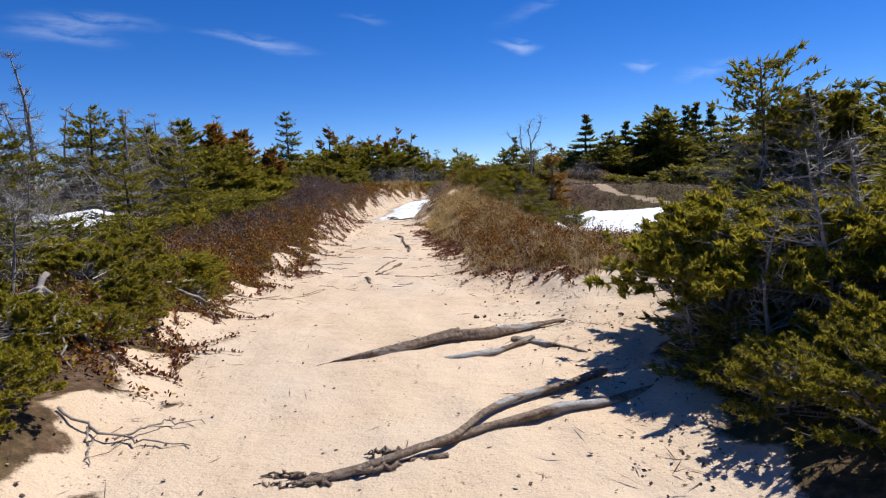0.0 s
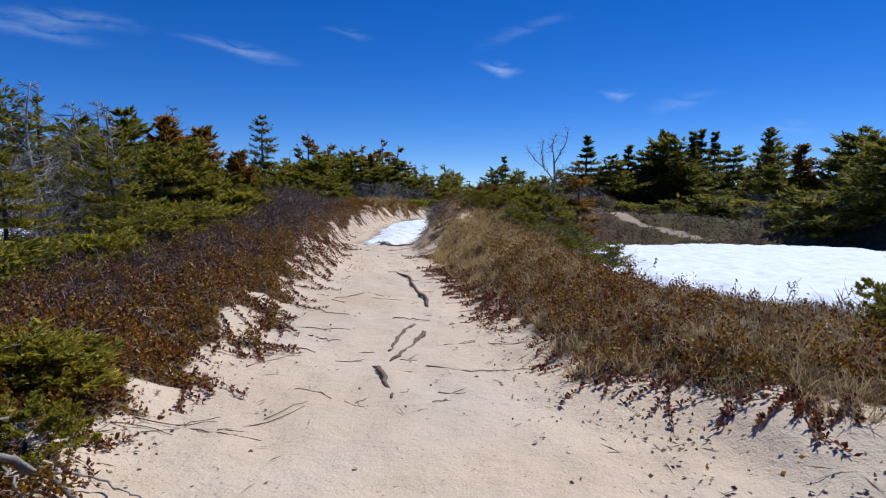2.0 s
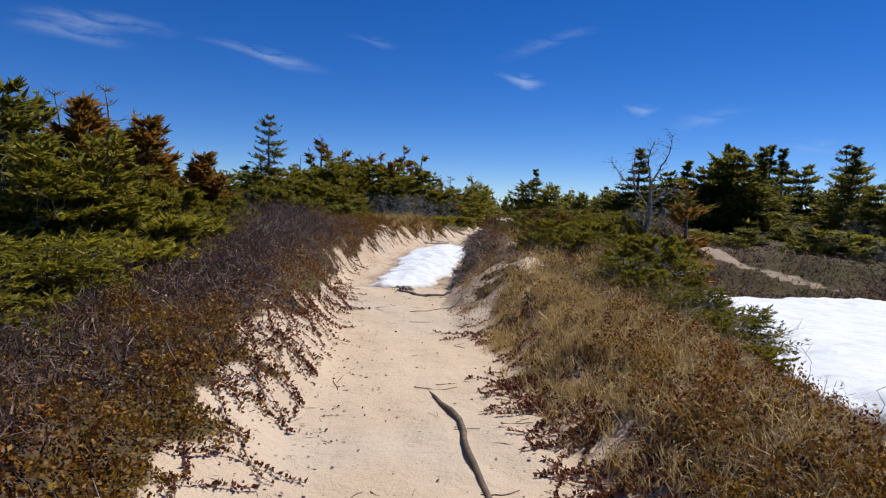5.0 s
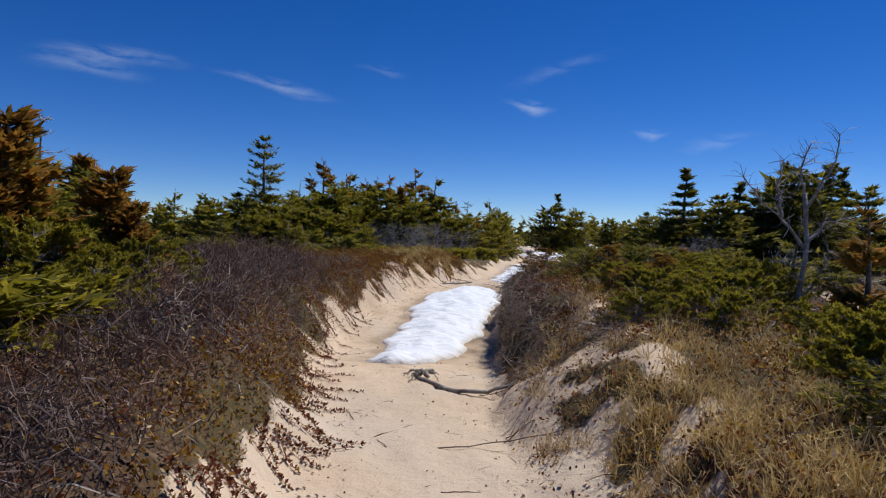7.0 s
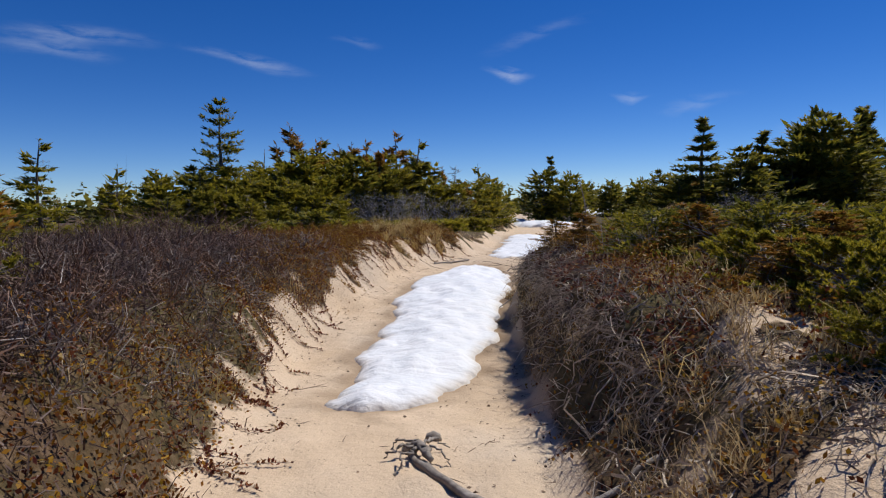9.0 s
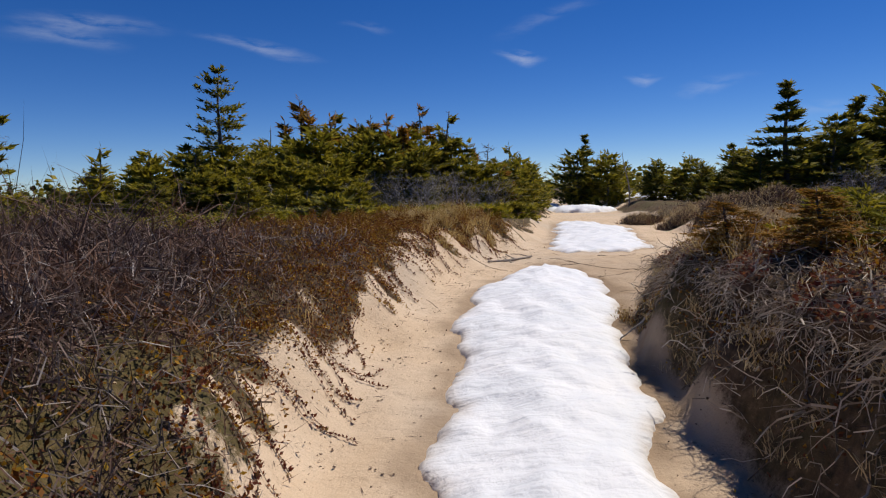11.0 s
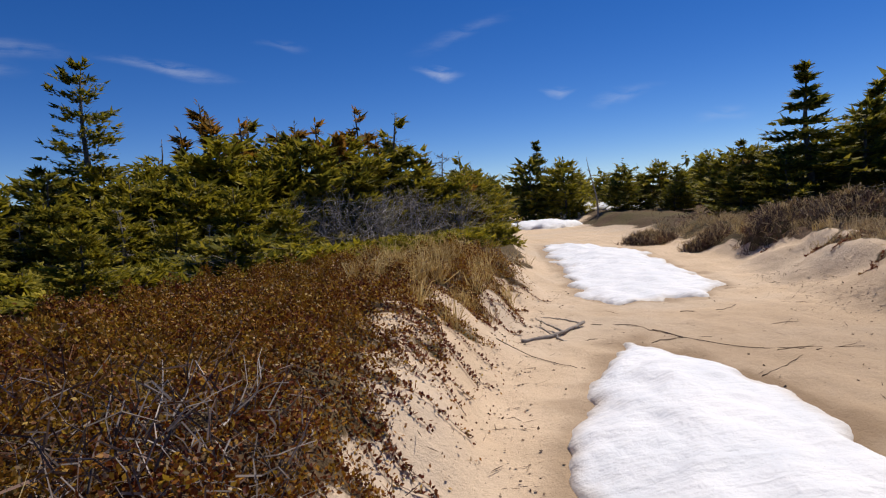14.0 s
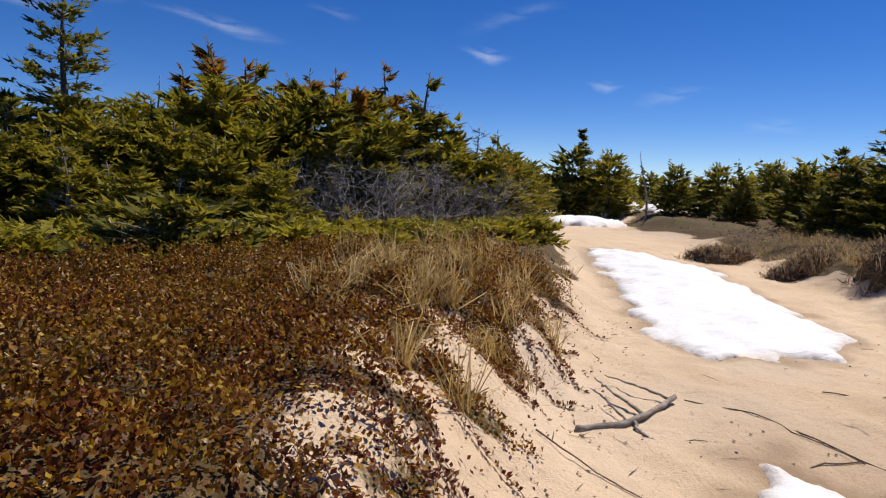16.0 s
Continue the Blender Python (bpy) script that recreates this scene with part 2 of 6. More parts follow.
def land(x, y):
    x, y = np.asarray(x, float), np.asarray(y, float)
    wob = 0.10 * waves(x, y, 1.6, 3) + 0.02 * waves(x, y, 0.5, 4)
    floor_z = steps(y, -8, -0.25, 0, -0.12, 4.2, 0.0, 7.2, 0.0, 9.7, 0.05, 12, 0.11, 14.5, 0.12, 17, 0.04, 19.2, -0.17, 22, -0.08, 24.5, 0.12, 27, 0.22, 29, 0.15, 36, 0.28, 44, 0.15, 70, 0.3)
    left_h = steps(y, -6, 0.28, 4.7, 0.35, 7.7, 0.36, 10.2, 0.46, 14, 0.76, 18, 0.85, 21, 0.78, 25, 0.8, 28.5, 0.85, 31, 0.65, 40, 0.4)
    right_h = steps(y, -6, 0.1, 4.2, 0.14, 5.7, 0.25, 8.7, 0.3, 12, 0.52, 15, 0.8, 17, 0.95, 20, 0.98, 22.5, 0.9, 24, 0.7, 30, 0.78, 40, 0.65)
    left_w = steps(y, -6, 0.9, 8, 0.9, 13, 0.9, 18, 1.0, 24, 1.1, 28, 1.0)
    right_w = steps(y, -6, 1.3, 6, 1.2, 10, 1.0, 14, 1.2, 17, 1.15, 20, 1.05, 23, 0.8, 25, 1.0, 30, 1.3)
    dl = path_left(y) + wob - x
    dr = x - path_right(y) - wob
    far = 0.55 + 0.18 * waves(x, y, 19, 11) - 0.3 * smooth(28, 36, y) * smooth(1.5, 5, dl)
    left = left_h + (far - left_h) * smooth(2.5, 6, dl)
    right = right_h + (far - right_h) * smooth(2.2, 5, dr)
    hollow = 1 - smooth(1.0, 1.0 + steps(y, 8, 0.62, 11.5, 0.6, 14, 0.36, 20, 0.36), bowl(x, y) + 0.03 * waves(x, y, 3, 6))
    right = right + (-0.26 - right) * hollow
    cut = smooth(13.5, 16, y) * (1 - smooth(22.8, 24, y))
    g = np.clip(dr / right_w, 0, 1)
    face = smooth(0, 1, g) * (1 - cut) + (1 - (1 - g) ** 2.3) * cut
    z = floor_z + (left - floor_z) * smooth(0, 1, dl / left_w) + (right - floor_z) * face
    rise = np.maximum(smooth(0.2, 0.9, dl), smooth(0.2, 0.9, dr))
    z = z + rise * (1 - hollow) * (0.045 * waves(x, y, 1.1, 7) + 0.014 * waves(x, y, 0.37, 8))
    return z + 0.012 * waves(x, y, 0.55, 9) + 0.006 * waves(x, y, 0.27, 10) + 0.5 * smooth(60, 300, np.hypot(x, y)) * waves(x, y, 140, 12)


SIDE_PATH = [(8.6, 20.5), (6.5, 21.2), (5.2, 22.2), (4.9, 24), (5.4, 28)]


def side_path(x, y):
    """1 on the narrow sandy track that leaves the hollow, 0 away from it."""
    ys, xs = [p[1] for p in SIDE_PATH], [p[0] for p in SIDE_PATH]
    on = 1 - smooth(0.12, 0.55, np.abs(x - np.interp(y, ys, xs)) + 0.12 * waves(x, y, 0.9, 21))
    return on * smooth(20.2, 20.7, y) * (1 - smooth(28, 31, y))


def snow_shape(x, y, which):
    """Above 0 inside a snow patch; grows inwards, in metres."""
    e = 0.10 * waves(x, y, 0.9, 31 + which) + 0.02 * waves(x, y, 0.33, 41 + which)
    if which == 0:
        lo = steps(y, 18.1, -1.35, 18.4, -1.6, 19.2, -1.62, 20.2, -1.6, 21.5, -1.5, 23, -1.5, 24.5, -1.3, 25.5, -0.85, 26.4, -0.25)
        hi = steps(y, 18.1, -1.3, 18.5, -0.75, 19.2, -0.48, 20.2, -0.3, 21.5, 0.0, 23, 0.15, 24.4, 0.45, 25.4, 0.35, 26.4, -0.15)
        return np.minimum.reduce([x - lo, hi - x, (y - 18.05), 26.45 - y]) + e * 0.7
    if which == 1:
        lo = steps(y, 28.5, 0.5, 29.2, 0.3, 32, 0.75, 36.5, 1.5)
        hi = steps(y, 28.5, 1.6, 29.4, 2.35, 31.2, 2.6, 34, 3.0, 36.5, 2.2)
        return np.minimum.reduce([x - lo, hi - x, y - 28.6, 36.4 - y]) + e
    if which == 2:
        return (1 - bowl(x, y)) * 4 + 1.2 * e + 0.3 * waves(x, y, 3.6, 35)
    centres = {3: (4.2, 47.5, 1.6, 1.4), 4: (2.6, 52, 1.4, 1.4), 5: (13.6, 43.3, 1.3, 1.4), 6: (20.0, 46.5, 1.8, 1.5), 7: (-5.1, 9.7, 0.85, 1.25),
               8: (16.6, 46, 1.1, 0.8), 9: (8.4, 52, 2.2, 1.5), 10: (-4.2, 31.0, 0.35, 0.4), 11: (12.4, 56, 2.0, 1.5)}
    cx, cy, rx, ry = centres[which]
    return (1 - np.hypot((x - cx) / rx, (y - cy) / ry)) * min(rx, ry) + 1.8 * e


SNOW_BOX = {0: (-2.1, 0.9, 17.8, 26.8), 1: (-0.1, 3.4, 28.2, 36.9), 2: (2.9, 13.3, 8.4, 21.0), 3: (2, 6.4, 45.4, 49.6), 4: (0.6, 4.6, 50, 54), 5: (11.8, 15.4, 41.2, 45.4),
            6: (17.6, 22.4, 44.4, 48.6), 7: (-6.8, -3.4, 7.6, 12), 8: (15, 18.2, 44.6, 47.4), 9: (5.6, 11.2, 49.8, 54.2), 10: (-5, -3.4, 30.2, 31.8), 11: (9.8, 15, 53.8, 58.2)}


def cover(x, y):
    """How thickly plants cover the ground: 0 on bare sand, 1 in the heath."""
    n = (0.24 * waves(x, y, 0.9, 14) + 0.07 * waves(x, y, 0.3, 15)) * steps(y, 13, 1, 15, 0.5, 21, 0.5, 23, 1)
    dl, dr = path_left(y) - x, x - path_right(y)
    lo = steps(y, -6, 0.1, 4, 0.2, 5.5, 0.22, 6.5, 0.14, 8, 0.22, 10, 0.36, 12.2, 0.55, 13.8, 0.45, 15, 0.18, 16.5, 0.1, 18, 0.18, 19.5, 0.3, 21, 0.42, 23, 0.42, 24.2, 0.5, 26, 0.55, 27.5, 0.4, 29, 0.5)
    ro = steps(y, -6, 0.5, 2.5, 0.42, 3.5, 0.55, 4.2, 1.7, 5.0, 1.8, 5.7, 0.9, 6.5, 0.36, 9, 0.32, 12.5, 0.34, 14, 0.15, 17, 0.08, 22, 0.05, 23.4, 0.05, 24.4, 0.75, 27, 0.9, 29.6, 1.0, 31, 0.75, 33, 0.45, 36, 0.4)
    c = np.maximum(smooth(lo - 0.1, lo + 0.3, dl + n), smooth(ro - 0.1, ro + 0.4, dr + n))
    bare = np.exp(-((x + 2.0) / 0.5) ** 2) * smooth(23.2, 24.2, y) * (1 - smooth(27.2, 28.2, y))
    c = c * (1 - 0.85 * np.clip(bare * 1.5, 0, 1) * smooth(-0.5, 0.1, waves(x, y, 0.6, 16) + 0.4 * waves(x, y, 0.22, 18)))
    bare = np.clip(1.5 * np.exp(-((x - 0.85) / 0.5) ** 2), 0, 1) * smooth(11.8, 13, y) * (1 - smooth(16.4, 17.4, y))
    c = c * (1 - 0.9 * bare * smooth(-0.4, 0.15, waves(x, y, 0.45, 17)))
    bare = smooth(0.0, 0.1, dr) * (1 - smooth(0.55, 0.95, dr)) * smooth(14.5, 15.5, y) * (1 - smooth(22.6, 23.4, y))
    c = c * (1 - 0.35 * bare * smooth(-0.05, 0.5, waves(x, y, 0.7, 22) + 0.5 * waves(x, y, 0.25, 23)))
    c = c * (1 - side_path(x, y))
    s = np.maximum.reduce([snow_shape(x, y, k) for k in (0, 1, 2)])
    return c * (1 - smooth(-0.1, 0.15, s))


# ---- mesh helpers ----
def solid(name, verts, faces, mat, shade_smooth=False, attrs=None):
    me = bpy.data.meshes.new(name)
    verts, faces = np.asarray(verts, np.float32), np.asarray(faces, np.int32)
    k = faces.shape[1]
    me.vertices.add(len(verts))
    me.vertices.foreach_set("co", verts.ravel())
    me.loops.add(faces.size)
    me.loops.foreach_set("vertex_index", faces.ravel())
    me.polygons.add(len(faces))
    me.polygons.foreach_set("loop_start", np.arange(0, faces.size, k, dtype=np.int32))
    me.polygons.foreach_set("use_smooth", np.full(len(faces), shade_smooth))
    for key, values in (attrs or {}).items():
        me.attributes.new(key, "FLOAT", "POINT").data.foreach_set("value", np.asarray(values, np.float32).ravel())
    me.update(calc_edges=True)
    me.materials.append(mat)
    return me


def part(name, me, parent=None, label=""):
    ob = new(name, me)
    if parent:
        ob.parent = parent
    if label:
        ob["label"] = label
    return ob


def empty(name, at=(0, 0, 0)):
    ob = new(name)
    ob.location = at
    ob.empty_display_size = 0.1
    return ob


def unit(v):
    return v / np.maximum(np.linalg.norm(v, axis=-1, keepdims=True), 1e-9)


class Bits:
    """Gathers loose leaves, blades and twigs into one mesh of triangles."""

    def __init__(self):
        self.v, self.f, self.n = [], [], 0

    def add(self, v, f):
        """v: (n, k, 3) corners of n alike pieces; f: their triangles."""
        n, k = v.shape[:2]
        self.v.append(v.reshape(-1, 3))
        self.f.append((np.asarray(f)[None] + (self.n + k * np.arange(n))[:, None, None]).reshape(-1, 3))
        self.n += n * k

    def leaves(self, p, d, side, length, width):
        """Diamond leaves from p along d."""
        length, width = np.reshape(length, (-1, 1)), np.reshape(width, (-1, 1))
        mid = p + d * length * 0.45
        self.add(np.stack([p, mid + side * width, p + d * length, mid - side * width], 1), [(0, 1, 2), (0, 2, 3)])

    def spikes(self, p, d, side, length, width):
        """Single tapering shoots from p along d."""
        length, width = np.reshape(length, (-1, 1)), np.reshape(width, (-1, 1))
        self.add(np.stack([p - side * width, p + side * width, p + d * length], 1), [(0, 1, 2)])

    def blades(self, p, d, bend, side, length, width):
        """Two-part blades or twigs that taper to a point."""
        length, width = np.reshape(length, (-1, 1)), np.reshape(width, (-1, 1))
        m = p + d * length * 0.55
        t = m + unit(d + bend) * length * 0.45
        self.add(np.stack([p - side * width, p + side * width, m + side * width * 0.7, m - side * width * 0.7, t], 1), [(0, 1, 2), (0, 2, 3), (3, 2, 4)])

    def rods(self, a, b, ra, rb):
        """Three-sided tapered rods from a to b."""
        d = unit(b - a)
        u = unit(np.cross(d, np.where(np.abs(d[:, 2:]) < 0.9, np.array([[0, 0, 1.0]]), np.array([[1.0, 0, 0]]))))
        w = np.cross(d, u)
        ra, rb = np.reshape(ra, (-1, 1)), np.reshape(rb, (-1, 1))
        ring = [(u * math.cos(q) + w * math.sin(q)) for q in (0, 2.0944, 4.1888)]
        v = np.stack([a + c * ra for c in ring] + [b + c * rb for c in ring], 1)
        self.add(v, [(0, 1, 4), (0, 4, 3), (1, 2, 5), (1, 5, 4), (2, 0, 3), (2, 3, 5), (3, 4, 5)])

    def mesh(self, name, mat, shade_smooth=False):
        return solid(name, np.concatenate(self.v), np.concatenate(self.f), mat, shade_smooth)


def rand_dirs(rs, n, up=0.0):
    v = rs.normal(size=(n, 3))
    v[:, 2] += up
    return unit(v)


def tube(points, radii, sides=7, wobble=0.0, seed=0, ridges=0.0):
    """A round, tapering, slightly knotty limb along points: verts and triangles."""
    rs = np.random.RandomState(seed)
    pts = np.asarray(points, float)
    n = len(pts)
    tan = unit(np.gradient(pts, axis=0))
    ref = np.array([0, 0, 1.0]) if abs(tan[0][2]) < 0.8 else np.array([1.0, 0, 0])
    u = unit(np.cross(tan, ref))
    w = np.cross(tan, u)
    a = np.arange(sides) * 2 * np.pi / sides
    r = np.asarray(radii, float)[:, None] * (1 + wobble * rs.uniform(-1, 1, (n, sides)))
    r = r * (1 + ridges * np.sin(a * 3 + np.linspace(0, 2.5, n)[:, None] + seed) + 0.6 * ridges * np.sin(a * 5 - np.linspace(0, 4, n)[:, None]))
    v = pts[:, None] + r[..., None] * (np.cos(a)[None, :, None] * u[:, None] + np.sin(a)[None, :, None] * w[:, None])
    f = []
    for i in range(n - 1):
        for j in range(sides):
            q, k = i * sides + j, i * sides + (j + 1) % sides
            f += [(q, k, k + sides), (q, k + sides, q + sides)]
    base, tip = n * sides, n * sides + 1
    for j in range(sides):
        f += [(base, (j + 1) % sides, j), (tip, (n - 1) * sides + j, (n - 1) * sides + (j + 1) % sides)]
    return np.concatenate([v.reshape(-1, 3), pts[:1], pts[-1:]]), np.array(f)


def merge(pieces):
    v, f, n = [], [], 0
    for a, b in pieces:
        v.append(a), f.append(b + n)
        n += len(a)
    return np.concatenate(v), np.concatenate(f)


def curve_points(points, n, jitter=0.0, seed=0):
    """n points of a smooth line through a few."""
    rs = np.random.RandomState(seed)
    p = np.asarray(points, float)
    s = np.concatenate([[0], np.cumsum(np.linalg.norm(np.diff(p, axis=0), axis=1))])
    u = np.linspace(0, s[-1], n)
    q = np.stack([np.interp(u, s, p[:, i]) for i in range(3)], 1)
    for _ in range(2):
        q[1:-1] = 0.25 * q[:-2] + 0.5 * q[1:-1] + 0.25 * q[2:]
    return q + jitter * rs.normal(size=q.shape) * np.array([1, 1, 0.5])


# ---- ground ----
def spread(lo, hi, step, limit, growth=1.18):
    core = list(np.arange(lo, hi, step))
    a, d = lo, step
    low = []
    while a > -limit:
        d *= growth
        a -= d
        low.append(a)
    a, d, high = core[-1], step, []
    while a < limit:
        d *= growth
        a += d
        high.append(a)
    return np.array(low[::-1] + core + high)


def grid(xs, ys):
    X, Y = np.meshgrid(xs, ys)
    nx = len(xs)
    i = (np.arange(len(ys) - 1)[:, None] * nx + np.arange(nx - 1)[None]).ravel()
    return X.ravel(), Y.ravel(), np.stack([i, i + 1, i + 1 + nx, i + nx], 1)


gx, gy, gf = grid(spread(-6, 6.5, 0.09, 2500), spread(-1.5, 31, 0.09, 2500))
near_snow = np.maximum.reduce([snow_shape(gx, gy, k) for k in (0, 1)])
# The undercut face is painted darker, as shade below the turf, with dark soil.
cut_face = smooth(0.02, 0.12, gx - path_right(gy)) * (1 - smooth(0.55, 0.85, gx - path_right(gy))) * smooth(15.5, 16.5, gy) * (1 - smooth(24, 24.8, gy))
damp_and_shade = cut_face + smooth(-0.3, 0.05, near_snow + 0.1 * waves(gx, gy, 0.7, 51)) * 0.7 + 0.5 * smooth(17.5, 19, gy) * (1 - smooth(25.5, 29, gy)) * smooth(-0.6, 0.1, gx)
ground = part("ground", solid("ground", np.stack([gx, gy, land(gx, gy)], 1), gf, GROUND, True, {"cover": np.maximum(cover(gx, gy), 0.62 * cut_face), "damp_and_shade": np.clip(damp_and_shade, 0, 1)}))
tagged(ground, "pale dune sand path between heath-covered banks", "ground", kind="structure")


# ---- snow ----
def snow_patch(which, step, thick, label):
    x0, x1, y0, y1 = SNOW_BOX[which]
    xs, ys = np.arange(x0, x1, step), np.arange(y0, y1, step)
    x, y, f = grid(xs, ys)
    s = snow_shape(x, y, which)
    keep = (s[f] > 0).any(1)
    e = 0.01
    sx, sy = (snow_shape(x + e, y, which) - s) / e, (snow_shape(x, y + e, which) - s) / e
    pull = np.where(s < 0, -s, 0) / np.maximum(sx * sx + sy * sy, 0.3)
    x, y = x + np.clip(pull * sx, -step, step), y + np.clip(pull * sy, -step, step)
    s = np.where(s < 0, 0, s)
    lift = np.sqrt(np.clip(s, 0, 0.22) / 0.22) * 0.5 + 0.5 * smooth(0, 0.9, s)
    rip = 0.016 * waves(x * 0.8, y, 1.3, 61) + 0.010 * waves(x * 0.4 + 0.15 * y, y, 0.28, 62) + 0.004 * waves(x * 0.5, y, 0.13, 63)
    z = land(x, y) + thick * lift + rip * smooth(0.02, 0.3, s) - 0.02 * (s <= 0)
    used = np.unique(f[keep])
    back = np.full(len(x), -1)
    back[used] = np.arange(len(used))
    me = solid("snow", np.stack([x, y, z], 1)[used], back[f[keep]], SNOW, True, {"rim": (1 - smooth(0.0, 0.16, s))[used]})
    return tagged(part("snow_patch", me), label, "snow patch", "snow patches")


snow_patch(0, 0.045, 0.15, "long white melting snow patch lying on the sandy path")
snow_patch(1, 0.07, 0.10, "white snow patch with ragged edges on the sand")
snow_patch(2, 0.065, 0.20, "broad white snowfield filling the grassy hollow")
for w in range(3, 12):
    snow_patch(w, 0.16, 0.32, "small leftover snow patch among the spruces")


# ---- trees ----
def spruce_meshes(seed, height, radius, boughs, mat, shoot=0.12, per=40, bare_below=0.08, dead=0.12, gap=0, lean=0.0, sweep=0.0, top_thin=0.8, flat=False, bare=None, both=True, profile=None):
    """Trunk, branchwork and needle crown of a wind-worn spruce, base at the origin: flat pads of shoots on spreading boughs."""
    rs = np.random.RandomState(seed)
    hs = np.linspace(0, 1, 10)
    bend = np.stack([lean * hs ** 1.6 * height + 0.02 * height * np.sin(hs * 5 + seed), 0.02 * height * np.cos(hs * 4 + seed) - 0.02 * height, hs * height], 1)
    trunk = solid("trunk", *tube(bend, 0.02 * height * (1 - hs) ** 0.8 + 0.006, 7, 0.12, seed), BARK, True)
    level = bare_below + (1 - bare_below) * rs.beta(1.0, 1.3, boughs)
    if gap:
        level = np.round(level * gap) / gap + rs.normal(0, 0.014, boughs)
    level = np.clip(level, bare_below, 0.985)
    base = np.stack([np.interp(level, hs, bend[:, i]) for i in range(3)], 1)
    ang = rs.uniform(0, 2 * np.pi, boughs)
    shape = np.where(level < 0.25, 0.75 + level, (1.04 - level) ** top_thin * 1.25) if not flat else np.clip(1.2 - 0.6 * level, 0.3, 1)
    if profile:
        shape = steps(level, *profile)
    reach = radius * np.clip(shape, 0.08, 1.0) * rs.uniform(0.6, 1.1, boughs) * (1 + sweep * np.cos(ang))
    tilt = rs.normal(0.06, 0.10, boughs) + 0.55 * (level - 0.5) * (not flat)
    is_dead = rs.uniform(size=boughs) < dead + 0.3 * (level < 0.12) * (not flat)
    if bare:
        is_dead |= (level > bare[0]) & (level < bare[1])
    d = np.stack([np.cos(ang) * np.cos(tilt), np.sin(ang) * np.cos(tilt), np.sin(tilt)], 1)
    tip = base + d * reach[:, None]
    mid = base + d * (0.5 * reach)[:, None] - np.outer(0.10 * reach, (0, 0, 1))
    br, cr = Bits(), Bits()
    thick = 0.004 + 0.006 * reach
    if both:
        br.rods(base, mid, thick, thick * 0.7)
        br.rods(mid, tip, thick * 0.7, thick * 0.25)
    else:
        br.rods(base, tip, thick, thick * 0.25)
    k = 6 if both else 4
    u = rs.uniform(0.25, 1, (boughs, k))
    pos = np.where(u[..., None] < 0.5, base[:, None] + (mid - base)[:, None] * (2 * u)[..., None], mid[:, None] + (tip - mid)[:, None] * (2 * u - 1)[..., None]).reshape(-1, 3)
    dd = unit(np.repeat(d, k, 0) + 0.8 * rs.normal(size=(boughs * k, 3)))
    ln = np.repeat(reach, k) * rs.uniform(0.12, 0.4, boughs * k)
    sel = np.repeat(is_dead, k)
    if sel.any():
        br.rods(pos[sel], (pos + dd * ln[:, None])[sel], 0.0045, 0.0015)
    live = np.where(~is_dead)[0]
    count = np.maximum(4, per * np.clip(reach[live] / radius, 0.28, 1.0) * rs.uniform(0.6, 1.2, len(live))).astype(int)
    who = np.repeat(live, count)
    n = len(who)
    u = 1 - rs.uniform(0, 0.95, n)
    pos = np.where(u[:, None] < 0.5, base[who] + (mid - base)[who] * (2 * u)[:, None], mid[who] + (tip - mid)[who] * (2 * u - 1)[:, None])
    side = unit(np.cross(d[who], np.array([0, 0, 1.0])))
    off = rs.uniform(-1, 1, n)
    pad = 0.34 * reach[who] * (1.15 - u)
    pos = pos + side * (off * pad)[:, None] + d[who] * (np.abs(off) * pad * 0.5)[:, None]
    pos[:, 2] += rs.normal(0, 0.16, n) * shoot
    sd = unit(d[who] * rs.uniform(0.4, 1.1, (n, 1)) + side * (off * 1.1)[:, None] + rs.normal(0, 0.25, (n, 3)) + np.array([0, 0, 0.22]))
    ln = shoot * rs.uniform(0.6, 1.4, n)
    lat = unit(np.cross(sd, np.array([0, 0, 1.0]) + 0.5 * rs.normal(size=(n, 3))))
    cr.spikes(pos, sd, lat, ln, ln * (0.19 if both else 0.23))
    if both:
        cr.spikes(pos, unit(sd + 0.4 * rs.normal(size=(n, 3))), unit(np.cross(sd, lat) + 0.4 * lat), ln * 0.9, ln * 0.15)
    m = 10
    lv = np.linspace(0.84, 1.0, m)
    lp = np.stack([np.interp(lv, hs, bend[:, i]) for i in range(3)], 1)
    ld = rand_dirs(rs, m, 1.2)
    cr.leaves(lp, ld, unit(np.cross(ld, rs.normal(size=(m, 3)))), shoot * 0.8, shoot * 0.14)
    return trunk, br.mesh("branchwork", GREYTWIG if dead > 0.15 or bare else BARK), cr.mesh("needles", mat)


